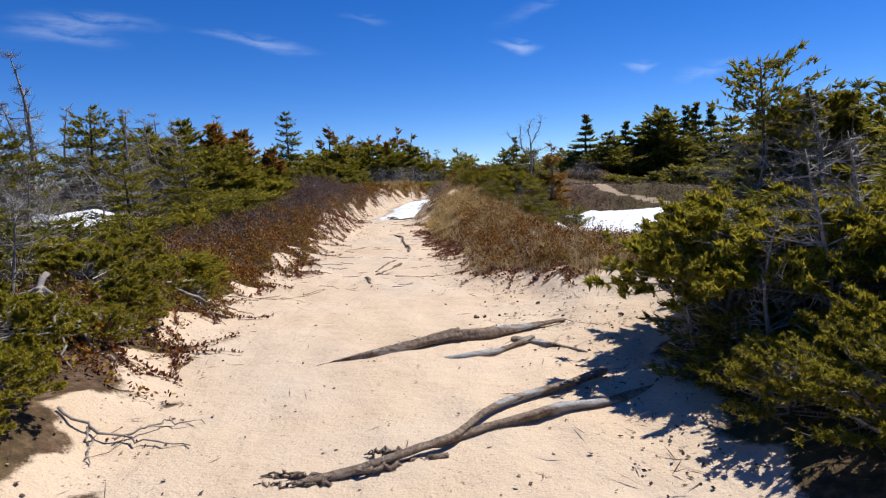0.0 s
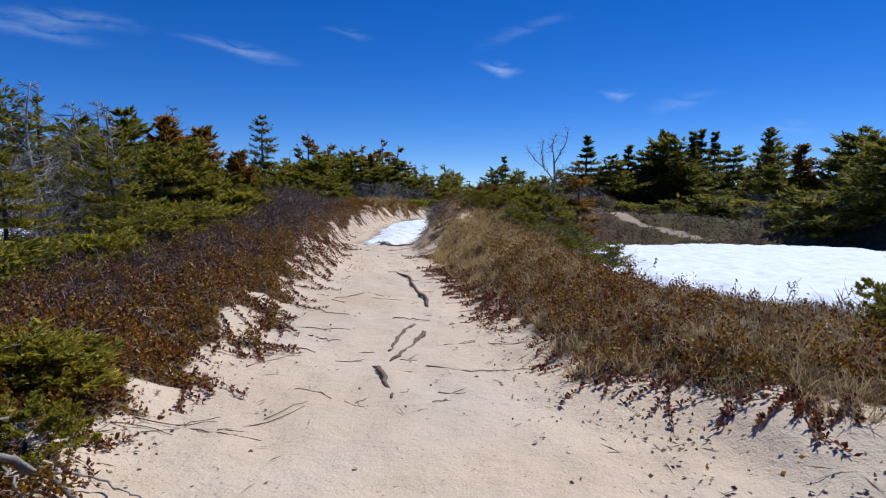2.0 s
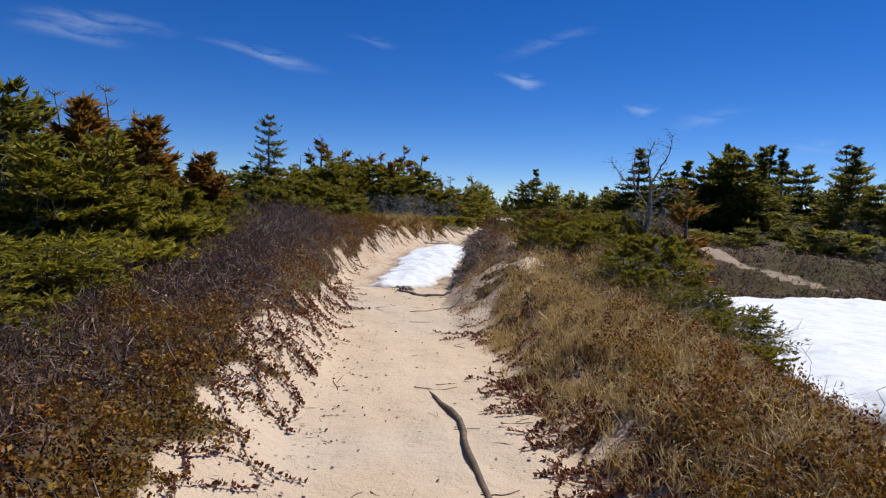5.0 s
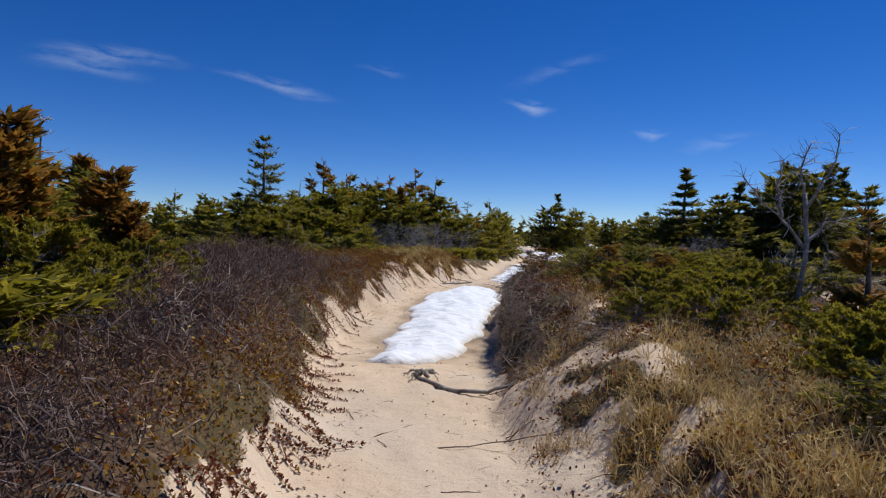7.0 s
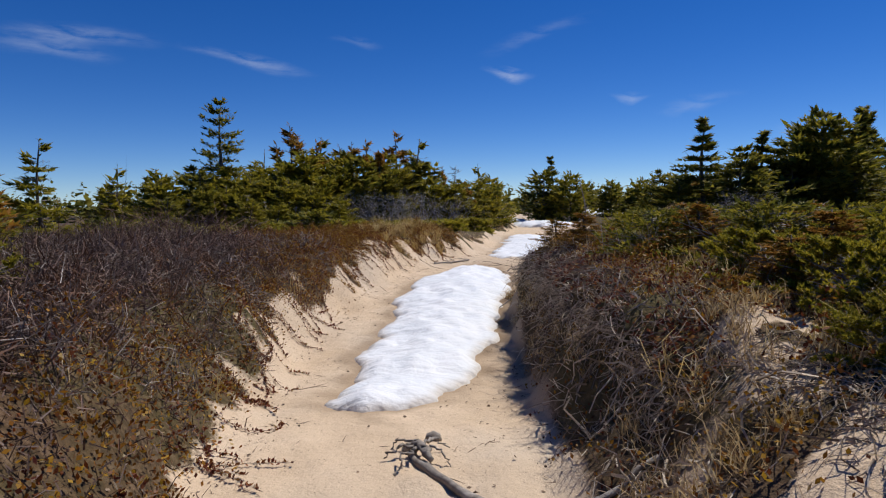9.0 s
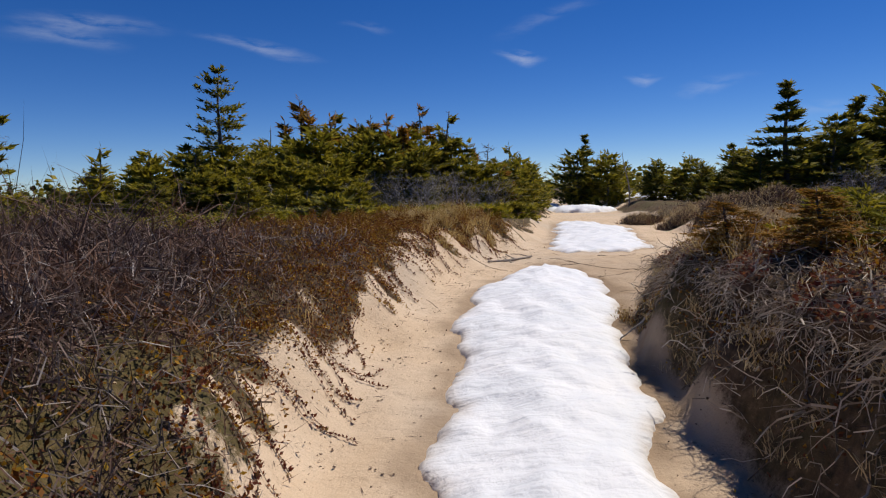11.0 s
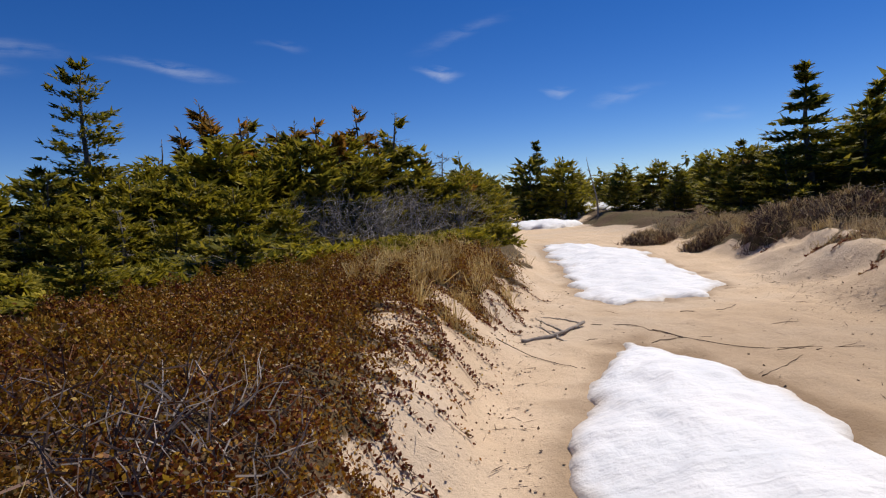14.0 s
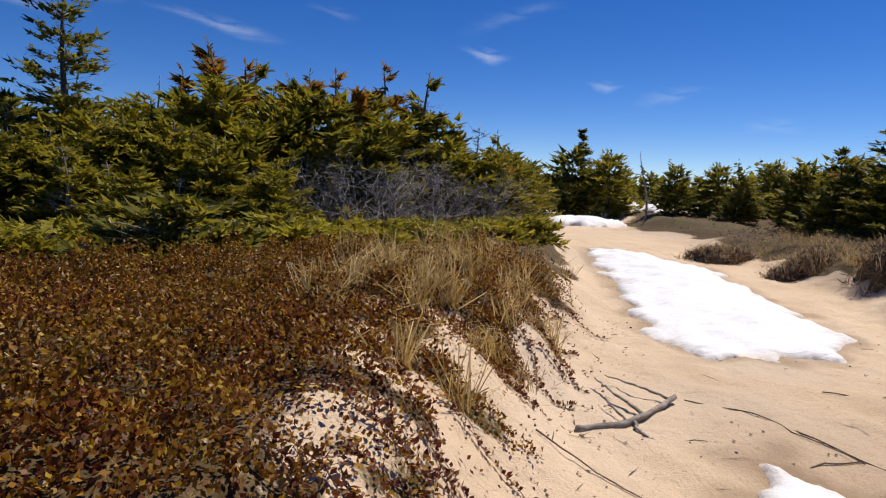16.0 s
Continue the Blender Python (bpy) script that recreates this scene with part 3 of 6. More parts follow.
def tufted_meshes(seed, height, radius, boughs, mat, tufts=30, spray=15, needle=0.042, lift=0.0, low=0.08):
    """A low conifer bush whose spreading boughs carry round tufts of short needles; bare grey twigs inside."""
    rs = np.random.RandomState(seed)
    hs = np.linspace(0, 1, 8)
    stem = np.stack([0.05 * np.sin(5 * hs + seed), 0.05 * np.cos(4 * hs + seed) - 0.05, hs * height * 0.8], 1)
    trunk = solid("trunk", *tube(stem, 0.022 * (1 - hs) + 0.008, 7, 0.15, seed), BARK, True)
    ang = rs.uniform(0, 2 * np.pi, boughs)
    level = rs.uniform(low, 0.95, boughs)
    base = np.stack([np.interp(level, hs, stem[:, i]) for i in range(3)], 1)
    reach = radius * (1.0 - 0.62 * (level - low) / (1 - low)) * rs.uniform(0.65, 1.12, boughs)
    d = unit(np.stack([np.cos(ang), np.sin(ang), rs.normal(0.10 + lift, 0.12, boughs) + 0.5 * level], 1))
    tip = base + d * reach[:, None]
    tip[:, 2] = np.maximum(tip[:, 2], 0.06)
    br, cr = Bits(), Bits()
    br.rods(base, tip, 0.004 + 0.007 * reach, 0.003)
    side = unit(np.cross(d, np.array([0, 0, 1.0])))
    fans = 5
    u = rs.uniform(0.35, 0.95, (boughs, fans, 1))
    off = rs.uniform(-1, 1, (boughs, fans, 1))
    start = base[:, None] + (tip - base)[:, None] * u
    end = start + (d[:, None] * 0.55 + side[:, None] * off) * (0.36 * reach[:, None, None] * (1.25 - u)) + np.array([0, 0, 0.03])
    br.rods(start.reshape(-1, 3), end.reshape(-1, 3), 0.0045, 0.0022)
    n = boughs * 7
    w = rs.randint(0, boughs, n)
    p = base[w] + (tip - base)[w] * rs.uniform(0.1, 0.7, (n, 1))
    br.rods(p, p + rand_dirs(rs, n) * rs.uniform(0.06, 0.2, (n, 1)), 0.003, 0.001)
    m = boughs * tufts
    w, f = rs.randint(0, boughs, m), rs.randint(0, fans + 1, m)
    v = rs.uniform(0.15, 1.05, (m, 1))
    on_fan = start[w, np.minimum(f, fans - 1)] * (1 - v) + end[w, np.minimum(f, fans - 1)] * v
    at = np.where((f < fans)[:, None], on_fan, base[w] + (tip - base)[w] * (0.45 + 0.55 * v))
    at = at + rs.normal(0, 0.012, (m, 3))
    lean = unit(d[w] * 0.8 + side[w] * rs.normal(0, 0.5, (m, 1)) + np.array([0, 0, 0.55]))
    at, lean = np.repeat(at, spray, 0), np.repeat(lean, spray, 0)
    nd = unit(lean + 0.8 * rs.normal(size=lean.shape))
    ln = needle * rs.uniform(0.7, 1.3, len(nd))
    cr.spikes(at + lean * (0.03 * rs.uniform(size=(len(nd), 1))), nd, unit(np.cross(nd, np.array([0, 0, 1.0]) + 0.45 * rs.normal(size=nd.shape))), ln, ln * 0.21)
    return trunk, br.mesh("branchwork", GREYTWIG), cr.mesh("needles", mat)


def dead_tree_meshes(seed, height, radius, boughs=34, sweep=0.0):
    rs = np.random.RandomState(seed)
    hs = np.linspace(0, 1, 9)
    line = np.stack([0.05 * height * np.sin(hs * 4 + seed), 0.05 * height * np.sin(hs * 3 + 2 * seed), hs * height], 1)
    trunk = solid("trunk", *tube(line, 0.015 * height * (1 - hs) ** 0.7 + 0.005, 7, 0.15, seed), DEADWOOD, True)
    lv = rs.uniform(0.15, 0.98, boughs)
    p = np.stack([np.interp(lv, hs, line[:, i]) for i in range(3)], 1)
    a = rs.uniform(0, 2 * np.pi, boughs)
    reach = radius * (1.05 - 0.75 * lv) * rs.uniform(0.4, 1.1, boughs) * (1 + sweep * np.cos(a))
    d = unit(np.stack([np.cos(a), np.sin(a), rs.normal(0.25, 0.3, boughs)], 1))
    q = p + d * reach[:, None] * 0.6
    t = q + unit(d + np.array([0, 0, 0.5]) + 0.3 * rs.normal(size=(boughs, 3))) * reach[:, None] * 0.45
    b = Bits()
    b.rods(p, q, 0.007 + 0.006 * reach, 0.006)
    b.rods(q, t, 0.006, 0.002)
    k = 9
    u = rs.uniform(0.2, 1, (boughs, k, 1))
    s = (p[:, None] + (q - p)[:, None] * u).reshape(-1, 3)
    e = s + unit(np.repeat(d, k, 0) + 0.9 * rs.normal(size=(boughs * k, 3))) * (np.repeat(reach, k) * rs.uniform(0.15, 0.5, boughs * k))[:, None]
    b.rods(s, e, 0.005, 0.002)
    return trunk, b.mesh("branchwork", GREYTWIG)


def brush_meshes(seed, height, radius, stems=17, mat=None, leaf=None, leaves=0, girth=1.0, levels=4):
    """A bare many-stemmed deciduous bush: twisting stems and fans of twigs."""
    rs = np.random.RandomState(seed)
    b = Bits()
    a, r = rs.uniform(0, 2 * np.pi, stems), rs.uniform(0.02, 0.25, stems) * radius
    p = np.stack([r * np.cos(a), r * np.sin(a), np.zeros(stems) - 0.03], 1)
    thick = girth * (0.007 + 0.004 * rs.uniform(size=stems))
    d = unit(np.stack([np.cos(a), np.sin(a), rs.uniform(0.6, 2.2, stems)], 1))
    tips = []
    for seg in range(levels):
        q = p + d * (rs.uniform(0.16, 0.32, len(p)) * height)[:, None]
        b.rods(p, q, thick, thick * 0.75)
        thick = thick * 0.72
        kids = 2 if seg < levels - 1 else 1
        p, d, thick = np.repeat(q, kids, 0), np.repeat(d, kids, 0), np.repeat(thick, kids)
        d = unit(d + 0.45 * rs.normal(size=d.shape) + np.array([0, 0, 0.1]))
        tips.append(q)
    tips = np.concatenate(tips)
    n = len(tips) * 4
    s = np.repeat(tips, 4, 0)
    b.rods(s, s + rand_dirs(rs, n, 0.5) * (0.14 * height * rs.uniform(0.5, 1.3, n))[:, None], 0.0028, 0.001)
    stems_me = b.mesh("stemwork", mat or GREYTWIG)
    if not leaves:
        return stems_me, None
    c = Bits()
    at = tips[rs.randint(0, len(tips), leaves)] + rs.normal(0, 0.05, (leaves, 3))
    dd = rand_dirs(rs, leaves)
    c.leaves(at, dd, unit(np.cross(dd, rs.normal(size=(leaves, 3)))), rs.uniform(0.03, 0.07, leaves), rs.uniform(0.01, 0.025, leaves))
    return stems_me, c.mesh("leaves", leaf)


def plant(name, meshes, names, label, category, group):
    ob = empty(name)
    for me, nm in zip(meshes, names):
        if me:
            tagged(part(nm, me, ob), kind="stuff" if nm.endswith("work") else "")
    return tagged(ob, label, category, group)


TREE_PARTS = ("trunk", "branchwork", "crown")
KINDS = {}


def kind(key, name, meshes, names, label, category, group):
    KINDS[key] = [plant(name, meshes, names, label, category, group), False]


def put(key, x, y, size=1.0, turn=None, sink=0.03, wide=1.0, rs=np.random.RandomState(77)):
    """Stand a plant of that kind on the ground at (x, y); size is its height's factor."""
    if not key.endswith("_wood") and key + "_far" in KINDS and (key not in KINDS or y > 12.5 and not (0 < x < 5 and y < 24)):
        key += "_wood" if key + "_wood" in KINDS and (y > 42 or x < -12) else "_far"
    proto, used = KINDS[key]
    turn = rs.uniform(0, 360) if turn is None else turn
    m = pose(x, y, float(land(x, y)) - sink, rs.normal(0, 1.5), rs.normal(0, 1.5), turn) @ Matrix.Diagonal((size * wide, size * wide, size, 1))
    if not used:
        proto.matrix_basis = m
        KINDS[key][1] = True
        return proto
    ob = copy_thing(proto, Matrix.Identity(4))
    ob.matrix_basis = m
    return ob


G1 = "spruces along the path"
NEAR = dict(shoot=0.105, per=70)
MID = dict(shoot=0.17, per=84, both=False)
FAR = dict(shoot=0.30, per=26, both=False)


def spruces(key, label, category, group, near, *args, name="spruce_tree", **more):
    """Grades of one kind: a fine one for the path's side and coarser ones, with _far and _wood after its key."""
    if near:
        kind(key, name, spruce_meshes(*args, **NEAR, **more), TREE_PARTS, label, category, group)
    kind(key + "_far", name, spruce_meshes(*args, **MID, **more), TREE_PARTS, label, category, group)
    if key in ("bushy", "bushy2", "ragged", "rusty", "spire", "low", "low3"):
        kind(key + "_wood", name, spruce_meshes(*args, **FAR, **more), TREE_PARTS, label, category, group)


T, B = "spruce tree", "spruce bush"
spruces("tall", "tall slender green spruce with sparse upper whorls", T, G1, False, 1, 5.0, 2.3, 210, NEEDLE_DARK, dead=0.24, gap=12, bare_below=0.04, profile=(0, 1, 0.25, 0.95, 0.4, 0.62, 0.5, 0.4, 0.7, 0.36, 0.9, 0.26, 1, 0.06))
spruces("tall2", "dark green pointed spruce with a bare leader", T, G1, False, 2, 4.0, 1.75, 160, NEEDLE_DARK, dead=0.06, gap=11, top_thin=1.5, bare_below=0.05)
spruces("bushy", "bushy yellow-green spruce with dense low boughs", T, G1, True, 3, 2.6, 1.5, 110, NEEDLE, dead=0.08, gap=9, top_thin=0.75, bare_below=0.03)
spruces("bushy2", "bushy dark green wind-worn spruce", T, G1, True, 4, 2.4, 1.45, 110, NEEDLE_DARK, dead=0.12, gap=10, top_thin=0.7, sweep=0.2, bare_below=0.03)
spruces("ragged", "ragged half-dead spruce with grey twigs showing", T, G1, True, 5, 3.0, 1.0, 90, NEEDLE, dead=0.45, gap=14, top_thin=0.9, bare_below=0.1)
spruces("rusty", "small spruce with rusty orange-brown needles", T, G1, True, 6, 2.4, 0.95, 100, NEEDLE_RUST, dead=0.10, top_thin=0.8)
spruces("rusty_thin", "thin spruce with sparse orange-brown cones and needles", T, G1, False, 7, 2.6, 0.6, 60, NEEDLE_RUST, dead=0.5, gap=12, top_thin=0.7, bare_below=0.1)
spruces("spire", "nearly bare thin spruce spire with few needles", T, G1, False, 17, 2.6, 0.42, 70, NEEDLE_RUST, dead=0.75, gap=16, top_thin=0.7, bare_below=0.1)
spruces("flag", "wind-bent spruce with bare grey middle limbs and leafy top", T, G1, True, 18, 2.3, 1.35, 130, NEEDLE, dead=0.08, top_thin=0.5, bare=(0.2, 0.58), sweep=0.25)
kind("dead", "dead_tree", dead_tree_meshes(8, 2.8, 0.8), ("trunk", "branchwork"), "leafless grey dead spruce with bare limbs", "dead tree", "dead grey trees")
kind("dead2", "dead_tree", dead_tree_meshes(9, 2.4, 1.0, 44, 0.5), ("trunk", "branchwork"), "bleached dead spruce with tangled grey branches", "dead tree", "dead grey trees")
kind("snag", "dead_tree", dead_tree_meshes(10, 2.7, 0.35, 12), ("trunk", "branchwork"), "bare grey standing snag", "dead tree", "dead grey trees")
spruces("low", "low spreading yellow-green spruce bush", B, "low spruce bushes", True, 11, 0.75, 1.1, 90, NEEDLE, dead=0.08, flat=True, bare_below=0.02, name="spruce_bush")
spruces("low2", "low mat-forming lime-green juniper bush", "juniper bush", "low juniper bushes", True, 12, 0.6, 0.95, 90, NEEDLE_LIME, dead=0.1, flat=True, bare_below=0.02, name="juniper_bush")
spruces("low3", "low dark green spruce bush with dead grey twigs", B, "low spruce bushes", True, 13, 0.8, 1.05, 90, NEEDLE_DARK, dead=0.3, flat=True, bare_below=0.02, name="spruce_bush")
kind("low_fine", "spruce_bush", tufted_meshes(11, 0.75, 1.1, 80, NEEDLE), TREE_PARTS, "low spreading yellow-green spruce bush with bare grey inner twigs", B, "low spruce bushes")
kind("juniper_fine", "juniper_bush", tufted_meshes(12, 0.6, 0.95, 70, NEEDLE_LIME, 34), TREE_PARTS, "low mat-forming lime-green juniper bush", "juniper bush", "low juniper bushes")
kind("bushy_fine", "spruce_bush", tufted_meshes(19, 0.95, 1.0, 90, NEEDLE_LIME, 36, lift=0.1), TREE_PARTS, "rounded yellow-green spruce bush with tufted boughs", B, "low spruce bushes")
kind("spread_fine", "spruce_bush", tufted_meshes(23, 0.95, 0.85, 110, NEEDLE_LIME, 40, lift=-0.3, low=0.5), TREE_PARTS, "spreading spruce bush with a leafy crown above bare shaded limbs", B, "low spruce bushes")
kind("flag_fine", "spruce_tree", tufted_meshes(21, 2.3, 1.35, 120, NEEDLE, 60, 13, 0.06, 0.05), TREE_PARTS, "wind-bent spruce with dense tufted boughs over bare grey limbs", T, G1)
kind("brush", "bare_bush", brush_meshes(14, 1.5, 0.9), ("stemwork",), "leafless grey-brown bush of fine twigs", "bush", "bare grey bushes")

# the named trees
put("tall", -9.4, 36.4, 1.02, 20)
put("tall2", 8.3, 35.9, 0.97, 0, wide=1.35)
put("bushy2", 9.3, 35.2, 1.15, wide=1.2)
put("tall2", 10.6, 36.4, 0.9, wide=1.3)
put("bushy2", 7.2, 35.0, 0.62, wide=1.3)
put("spire", -7.6, 39.2, 1.75, 40)
put("spire", -7.95, 39.0, 1.45, 10)
put("ragged", -5.95, 37.5, 1.28, 140)
put("spire", -4.6, 37, 1.35)
put("bushy", -6.2, 35.6, 1.2, wide=1.25)
put("bushy2", -4.4, 36.2, 1.25, wide=1.2)
put("ragged", -5.0, 38.2, 1.15)
put("rusty_thin", -3.3, 39.8, 1.6)
put("bushy", -3.4, 37.6, 1.2, wide=1.25)
put("ragged", -2.15, 37.4, 1.22)
put("bushy2", -1.9, 38.0, 1.15, wide=1.2)
for x, y, s, k in ((-7, 36.6, 1.15, "bushy2"), (-5.4, 36.8, 1.2, "bushy"), (-8.2, 37.4, 1.1, "bushy"), (-2.8, 36.4, 1.0, "bushy"), (-5.2, 34.4, 0.85, "bushy"), (-6.8, 34.6, 0.9, "bushy2"), (-8.4, 34, 0.75, "bushy"), (-4.2, 32.6, 0.55, "bushy"),
                   (-6, 31.8, 0.5, "bushy"), (-7.2, 32.6, 0.6, "bushy"), (-9.6, 32.4, 0.65, "bushy2"), (-8.8, 35.8, 1.0, "bushy"), (-10.6, 36.2, 1.1, "bushy2"), (-0.6, 36.8, 0.7, "bushy")):
    put(k, x, y, s, wide=1.25)
for x, y, s, k in ((-6.7, 37.2, 1.5, "spire"), (-5.3, 37.6, 1.3, "spire"), (-4.1, 37.8, 1.4, "rusty_thin"), (-2.6, 38.2, 1.2, "spire"), (-1.2, 39.4, 1.0, "spire"), (-8.6, 38.6, 1.3, "snag"), (-3, 38.6, 1.1, "snag"), (-0.2, 37.6, 0.7, "rusty_thin"), (-4.8, 36.9, 1.15, "dead"), (-6.4, 34.2, 0.75, "dead"), (-2.4, 34.8, 0.6, "dead2")):
    put(k, x, y, s)
put("rusty_thin", -5.9, 36.4, 1.35)
put("rusty", -3.6, 36.9, 1.35, wide=0.7)
put("dead", -6.5, 32.4, 0.5)
put("dead2", -6.2, 32.7, 0.36)
put("dead", -9.2, 33.2, 0.55)
put("dead2", -0.55, 40, 1.15)
put("ragged", 0.6, 46, 1.0)
put("bushy", 1.2, 48, 1.0)
put("brush", -3.9, 33.8, 1.15)
put("brush", -2.9, 33.2, 1.05)
put("brush", -2.0, 34.4, 1.0)
put("brush", -1.0, 35.2, 0.9)
put("brush", -4.6, 34.6, 1.1)
put("tall2", 5.6, 53, 1.05)
put("bushy2", 4.9, 52.5, 1.3)
put("bushy", 6.4, 51.5, 1.2)
put("snag", 6.05, 46, 1.02)
put("bushy2", 9.6, 37.5, 1.0)
put("bushy2", 7.0, 36.6, 0.8)
for x, y, s, k in ((11.6, 36, 1.4, "bushy2"), (12.6, 36.4, 1.7, "bushy2"), (14, 36.2, 1.05, "tall2"), (13.4, 38, 1.6, "bushy"), (15.4, 38, 1.15, "tall2"), (17.3, 40, 1.2, "tall2"),
                   (16, 40.5, 1.1, "tall2"), (18.6, 41, 1.6, "bushy2"), (20.5, 41, 1.0, "tall"), (19.4, 38, 1.5, "bushy"), (16.6, 30.4, 1.25, "rusty"), (17.7, 35.2, 1.05, "tall2"),
                   (15.2, 29.4, 0.9, "bushy2"), (18.6, 29.2, 1.5, "bushy2"), (13.2, 25, 0.85, "low3"), (12.4, 22.5, 1.2, "low3"), (11.685, 20.564, 1.2, "low3"), (13.146, 19.539, 1.0, "bushy2"),
                   (14.6, 22.4, 1.1, "bushy"), (10.9, 23.4, 1.0, "low"), (9.4, 22.8, 1.0, "low3"), (21, 33, 1.4, "bushy"), (22, 30, 1.6, "bushy2"), (16.4, 25, 1.2, "bushy2")):
    put(k, x, y, s)
# left-hand grove beside the heath
for x, y, s, k in ((-5.68, 14.924, 0.84, "ragged"), (-6.676, 13.181, 0.95, "dead2"), (-5.088, 13.386, 0.72, "bushy2"), (-4.959, 16.257, 0.62, "bushy"), (-4.449, 14.412, 0.58, "bushy"), (-7.357, 21.282, 1.05, "rusty"), (-8.1, 22.4, 1.0, "rusty"),
                   (-6.166, 19.744, 0.75, "rusty"), (-4.258, 17.078, 0.31, "rusty"), (-7.956, 17.898, 1.0, "ragged"), (-12, 30, 1.15, "ragged"), (-5.029, 19.129, 0.35, "bushy"), (-4.705, 18.719, 0.52, "low"), (-5.708, 17.078, 0.8, "bushy"),
                   (-4.222, 15.642, 0.8, "low"), (-3.864, 12.976, 0.75, "low2"), (-4.315, 12.156, 0.9, "low"), (-7.235, 15.847, 1.05, "bushy2"), (-7.956, 17.898, 1.0, "bushy"), (-8.137, 14.207, 1.15, "dead"), (-7.303, 11.951, 1.1, "dead"),
                   (-7.991, 11.745, 1.15, "dead2"), (-6.23, 9.52, 0.8, "bushy2"), (-9.23, 10.72, 1.0, "bushy2"), (-5.73, 7.32, 0.66, "bushy2"), (-4.33, 6.72, 0.9, "low3"), (-6.73, 8.32, 0.9, "rusty"), (-4.93, 5.52, 0.62, "dead2")):
    put(k, x, y, s * 0.9)
for x, y, s, k in ((-3.93, 4.92, 0.9, "low"), (-5.13, 4.12, 0.7, "rusty"), (-8.73, 9.32, 1.0, "bushy"), (-9.495, 16.873, 1.1, "ragged"), (-9.852, 12.771, 1.1, "bushy"), (-8.13, 6.12, 1.0, "bushy2"), (-6.927, 20.769, 0.85, "bushy2"),
                   (-8.4, 22, 0.8, "bushy"), (-3.23, 4.02, 0.5, "dead2"), (-4.13, 9.22, 0.55, "dead2"), (-3.63, 7.92, 0.45, "dead2"), (-4.84, 12.566, 0.95, "dead2"), (-4.53, 10.52, 0.85, "dead"), (-6.33, 10.22, 1.2, "dead"),
                   (-6.025, 14.001, 1.1, "dead2"), (-5.228, 15.745, 0.95, "dead"), (-6.908, 17.078, 1.1, "dead2"), (-4.03, 7.12, 0.5, "dead"), (-4.774, 14.822, 0.95, "rusty"), (-5.425, 14.001, 0.95, "bushy2"), (-4.176, 13.181, 0.6, "bushy"),
                   (-6.315, 12.156, 1.0, "bushy"), (-4.071, 16.463, 0.7, "low"), (-3.874, 14.822, 0.6, "low2"), (-4.15, 17.796, 0.6, "low"), (-6.422, 15.642, 0.85, "spire"), (-5.389, 16.77, 0.8, "bushy2"), (-3.73, 6.02, 0.7, "low3")):
    put(k, x, y, s * 0.9)
for x, y, s, k in ((-6.549, 14.412, 0.9, "bushy"), (-6.193, 18.513, 0.95, "dead"), (-5.727, 12.361, 0.85, "ragged")):
    put(k, x, y, s * 0.9)
for x, y, s, k in ((-4.6, 8.0, 0.55, "brush"), (-5.3, 8.8, 0.7, "brush"), (-6.2, 9.2, 0.85, "brush"), (-4.4, 10.8, 0.6, "brush"), (-5.6, 11.6, 0.95, "brush"), (-6.8, 11.8, 1.1, "brush"), (-4.9, 12.9, 0.85, "brush"), (-6.0, 13.6, 1.15, "brush"), (-7.6, 13.6, 1.25, "brush"), (-7.2, 15.8, 1.3, "brush"),
                   (-8.8, 15.2, 1.3, "brush"), (-5.0, 6.6, 0.6, "dead2"), (-5.6, 8.0, 0.75, "dead2"), (-4.2, 9.6, 0.5, "dead2"), (-6.6, 10.4, 0.95, "dead2"), (-8.0, 10.8, 1.1, "dead2"), (-7.6, 17.8, 1.1, "dead"), (-6.6, 16.8, 0.95, "dead")):
    put(k, x, y, s)
# foreground left: low boughs over the sand edge, and the green skirt of the grove
for x, y, s, k in ((-3.23, 7.92, 0.7, "low"), (-3.13, 9.32, 0.7, "low2"), (-3.23, 10.52, 0.75, "low"), (-3.191, 11.745, 0.7, "low"), (-3.164, 12.976, 0.62, "low2"), (-3.437, 14.207, 0.75, "low"), (-3.61, 15.437, 0.7, "low2"),
                   (-3.73, 8.72, 0.5, "bushy"), (-3.954, 11.13, 0.55, "bushy"), (-3.913, 13.796, 0.58, "bushy"), (-4.083, 16.668, 0.62, "rusty"), (-4.535, 15.847, 0.8, "rusty"), (-3.43, 6.62, 0.7, "low3"), (-1.13, 5.22, 0.36, "juniper_fine"),
                   (-1.33, 4.77, 0.42, "juniper_fine"), (-1.18, 4.22, 0.36, "juniper_fine"), (-1.18, 3.22, 0.4, "juniper_fine"), (-0.93, 2.67, 0.32, "juniper_fine"), (-0.73, 2.07, 0.3, "juniper_fine"), (-1.48, 5.72, 0.46, "low2"), (-1.53, 4.32, 0.58, "juniper_fine"),
                   (-1.83, 5.32, 0.58, "juniper_fine"), (-2.23, 3.62, 0.75, "low_fine"), (-1.48, 2.92, 0.55, "juniper_fine"), (-1.93, 2.42, 0.65, "low_fine"), (-2.53, 4.72, 0.7, "low3"), (-1.28, 2.02, 0.5, "juniper_fine"), (-1.68, 3.72, 0.34, "dead2")):
    put(k, x, y, s)
for x, y, s, k in ((-1.63, 3.32, 0.3, "dead"), (-2.83, 2.72, 0.8, "rusty"), (-2.93, 5.62, 0.7, "low2")):
    put(k, x, y, s)
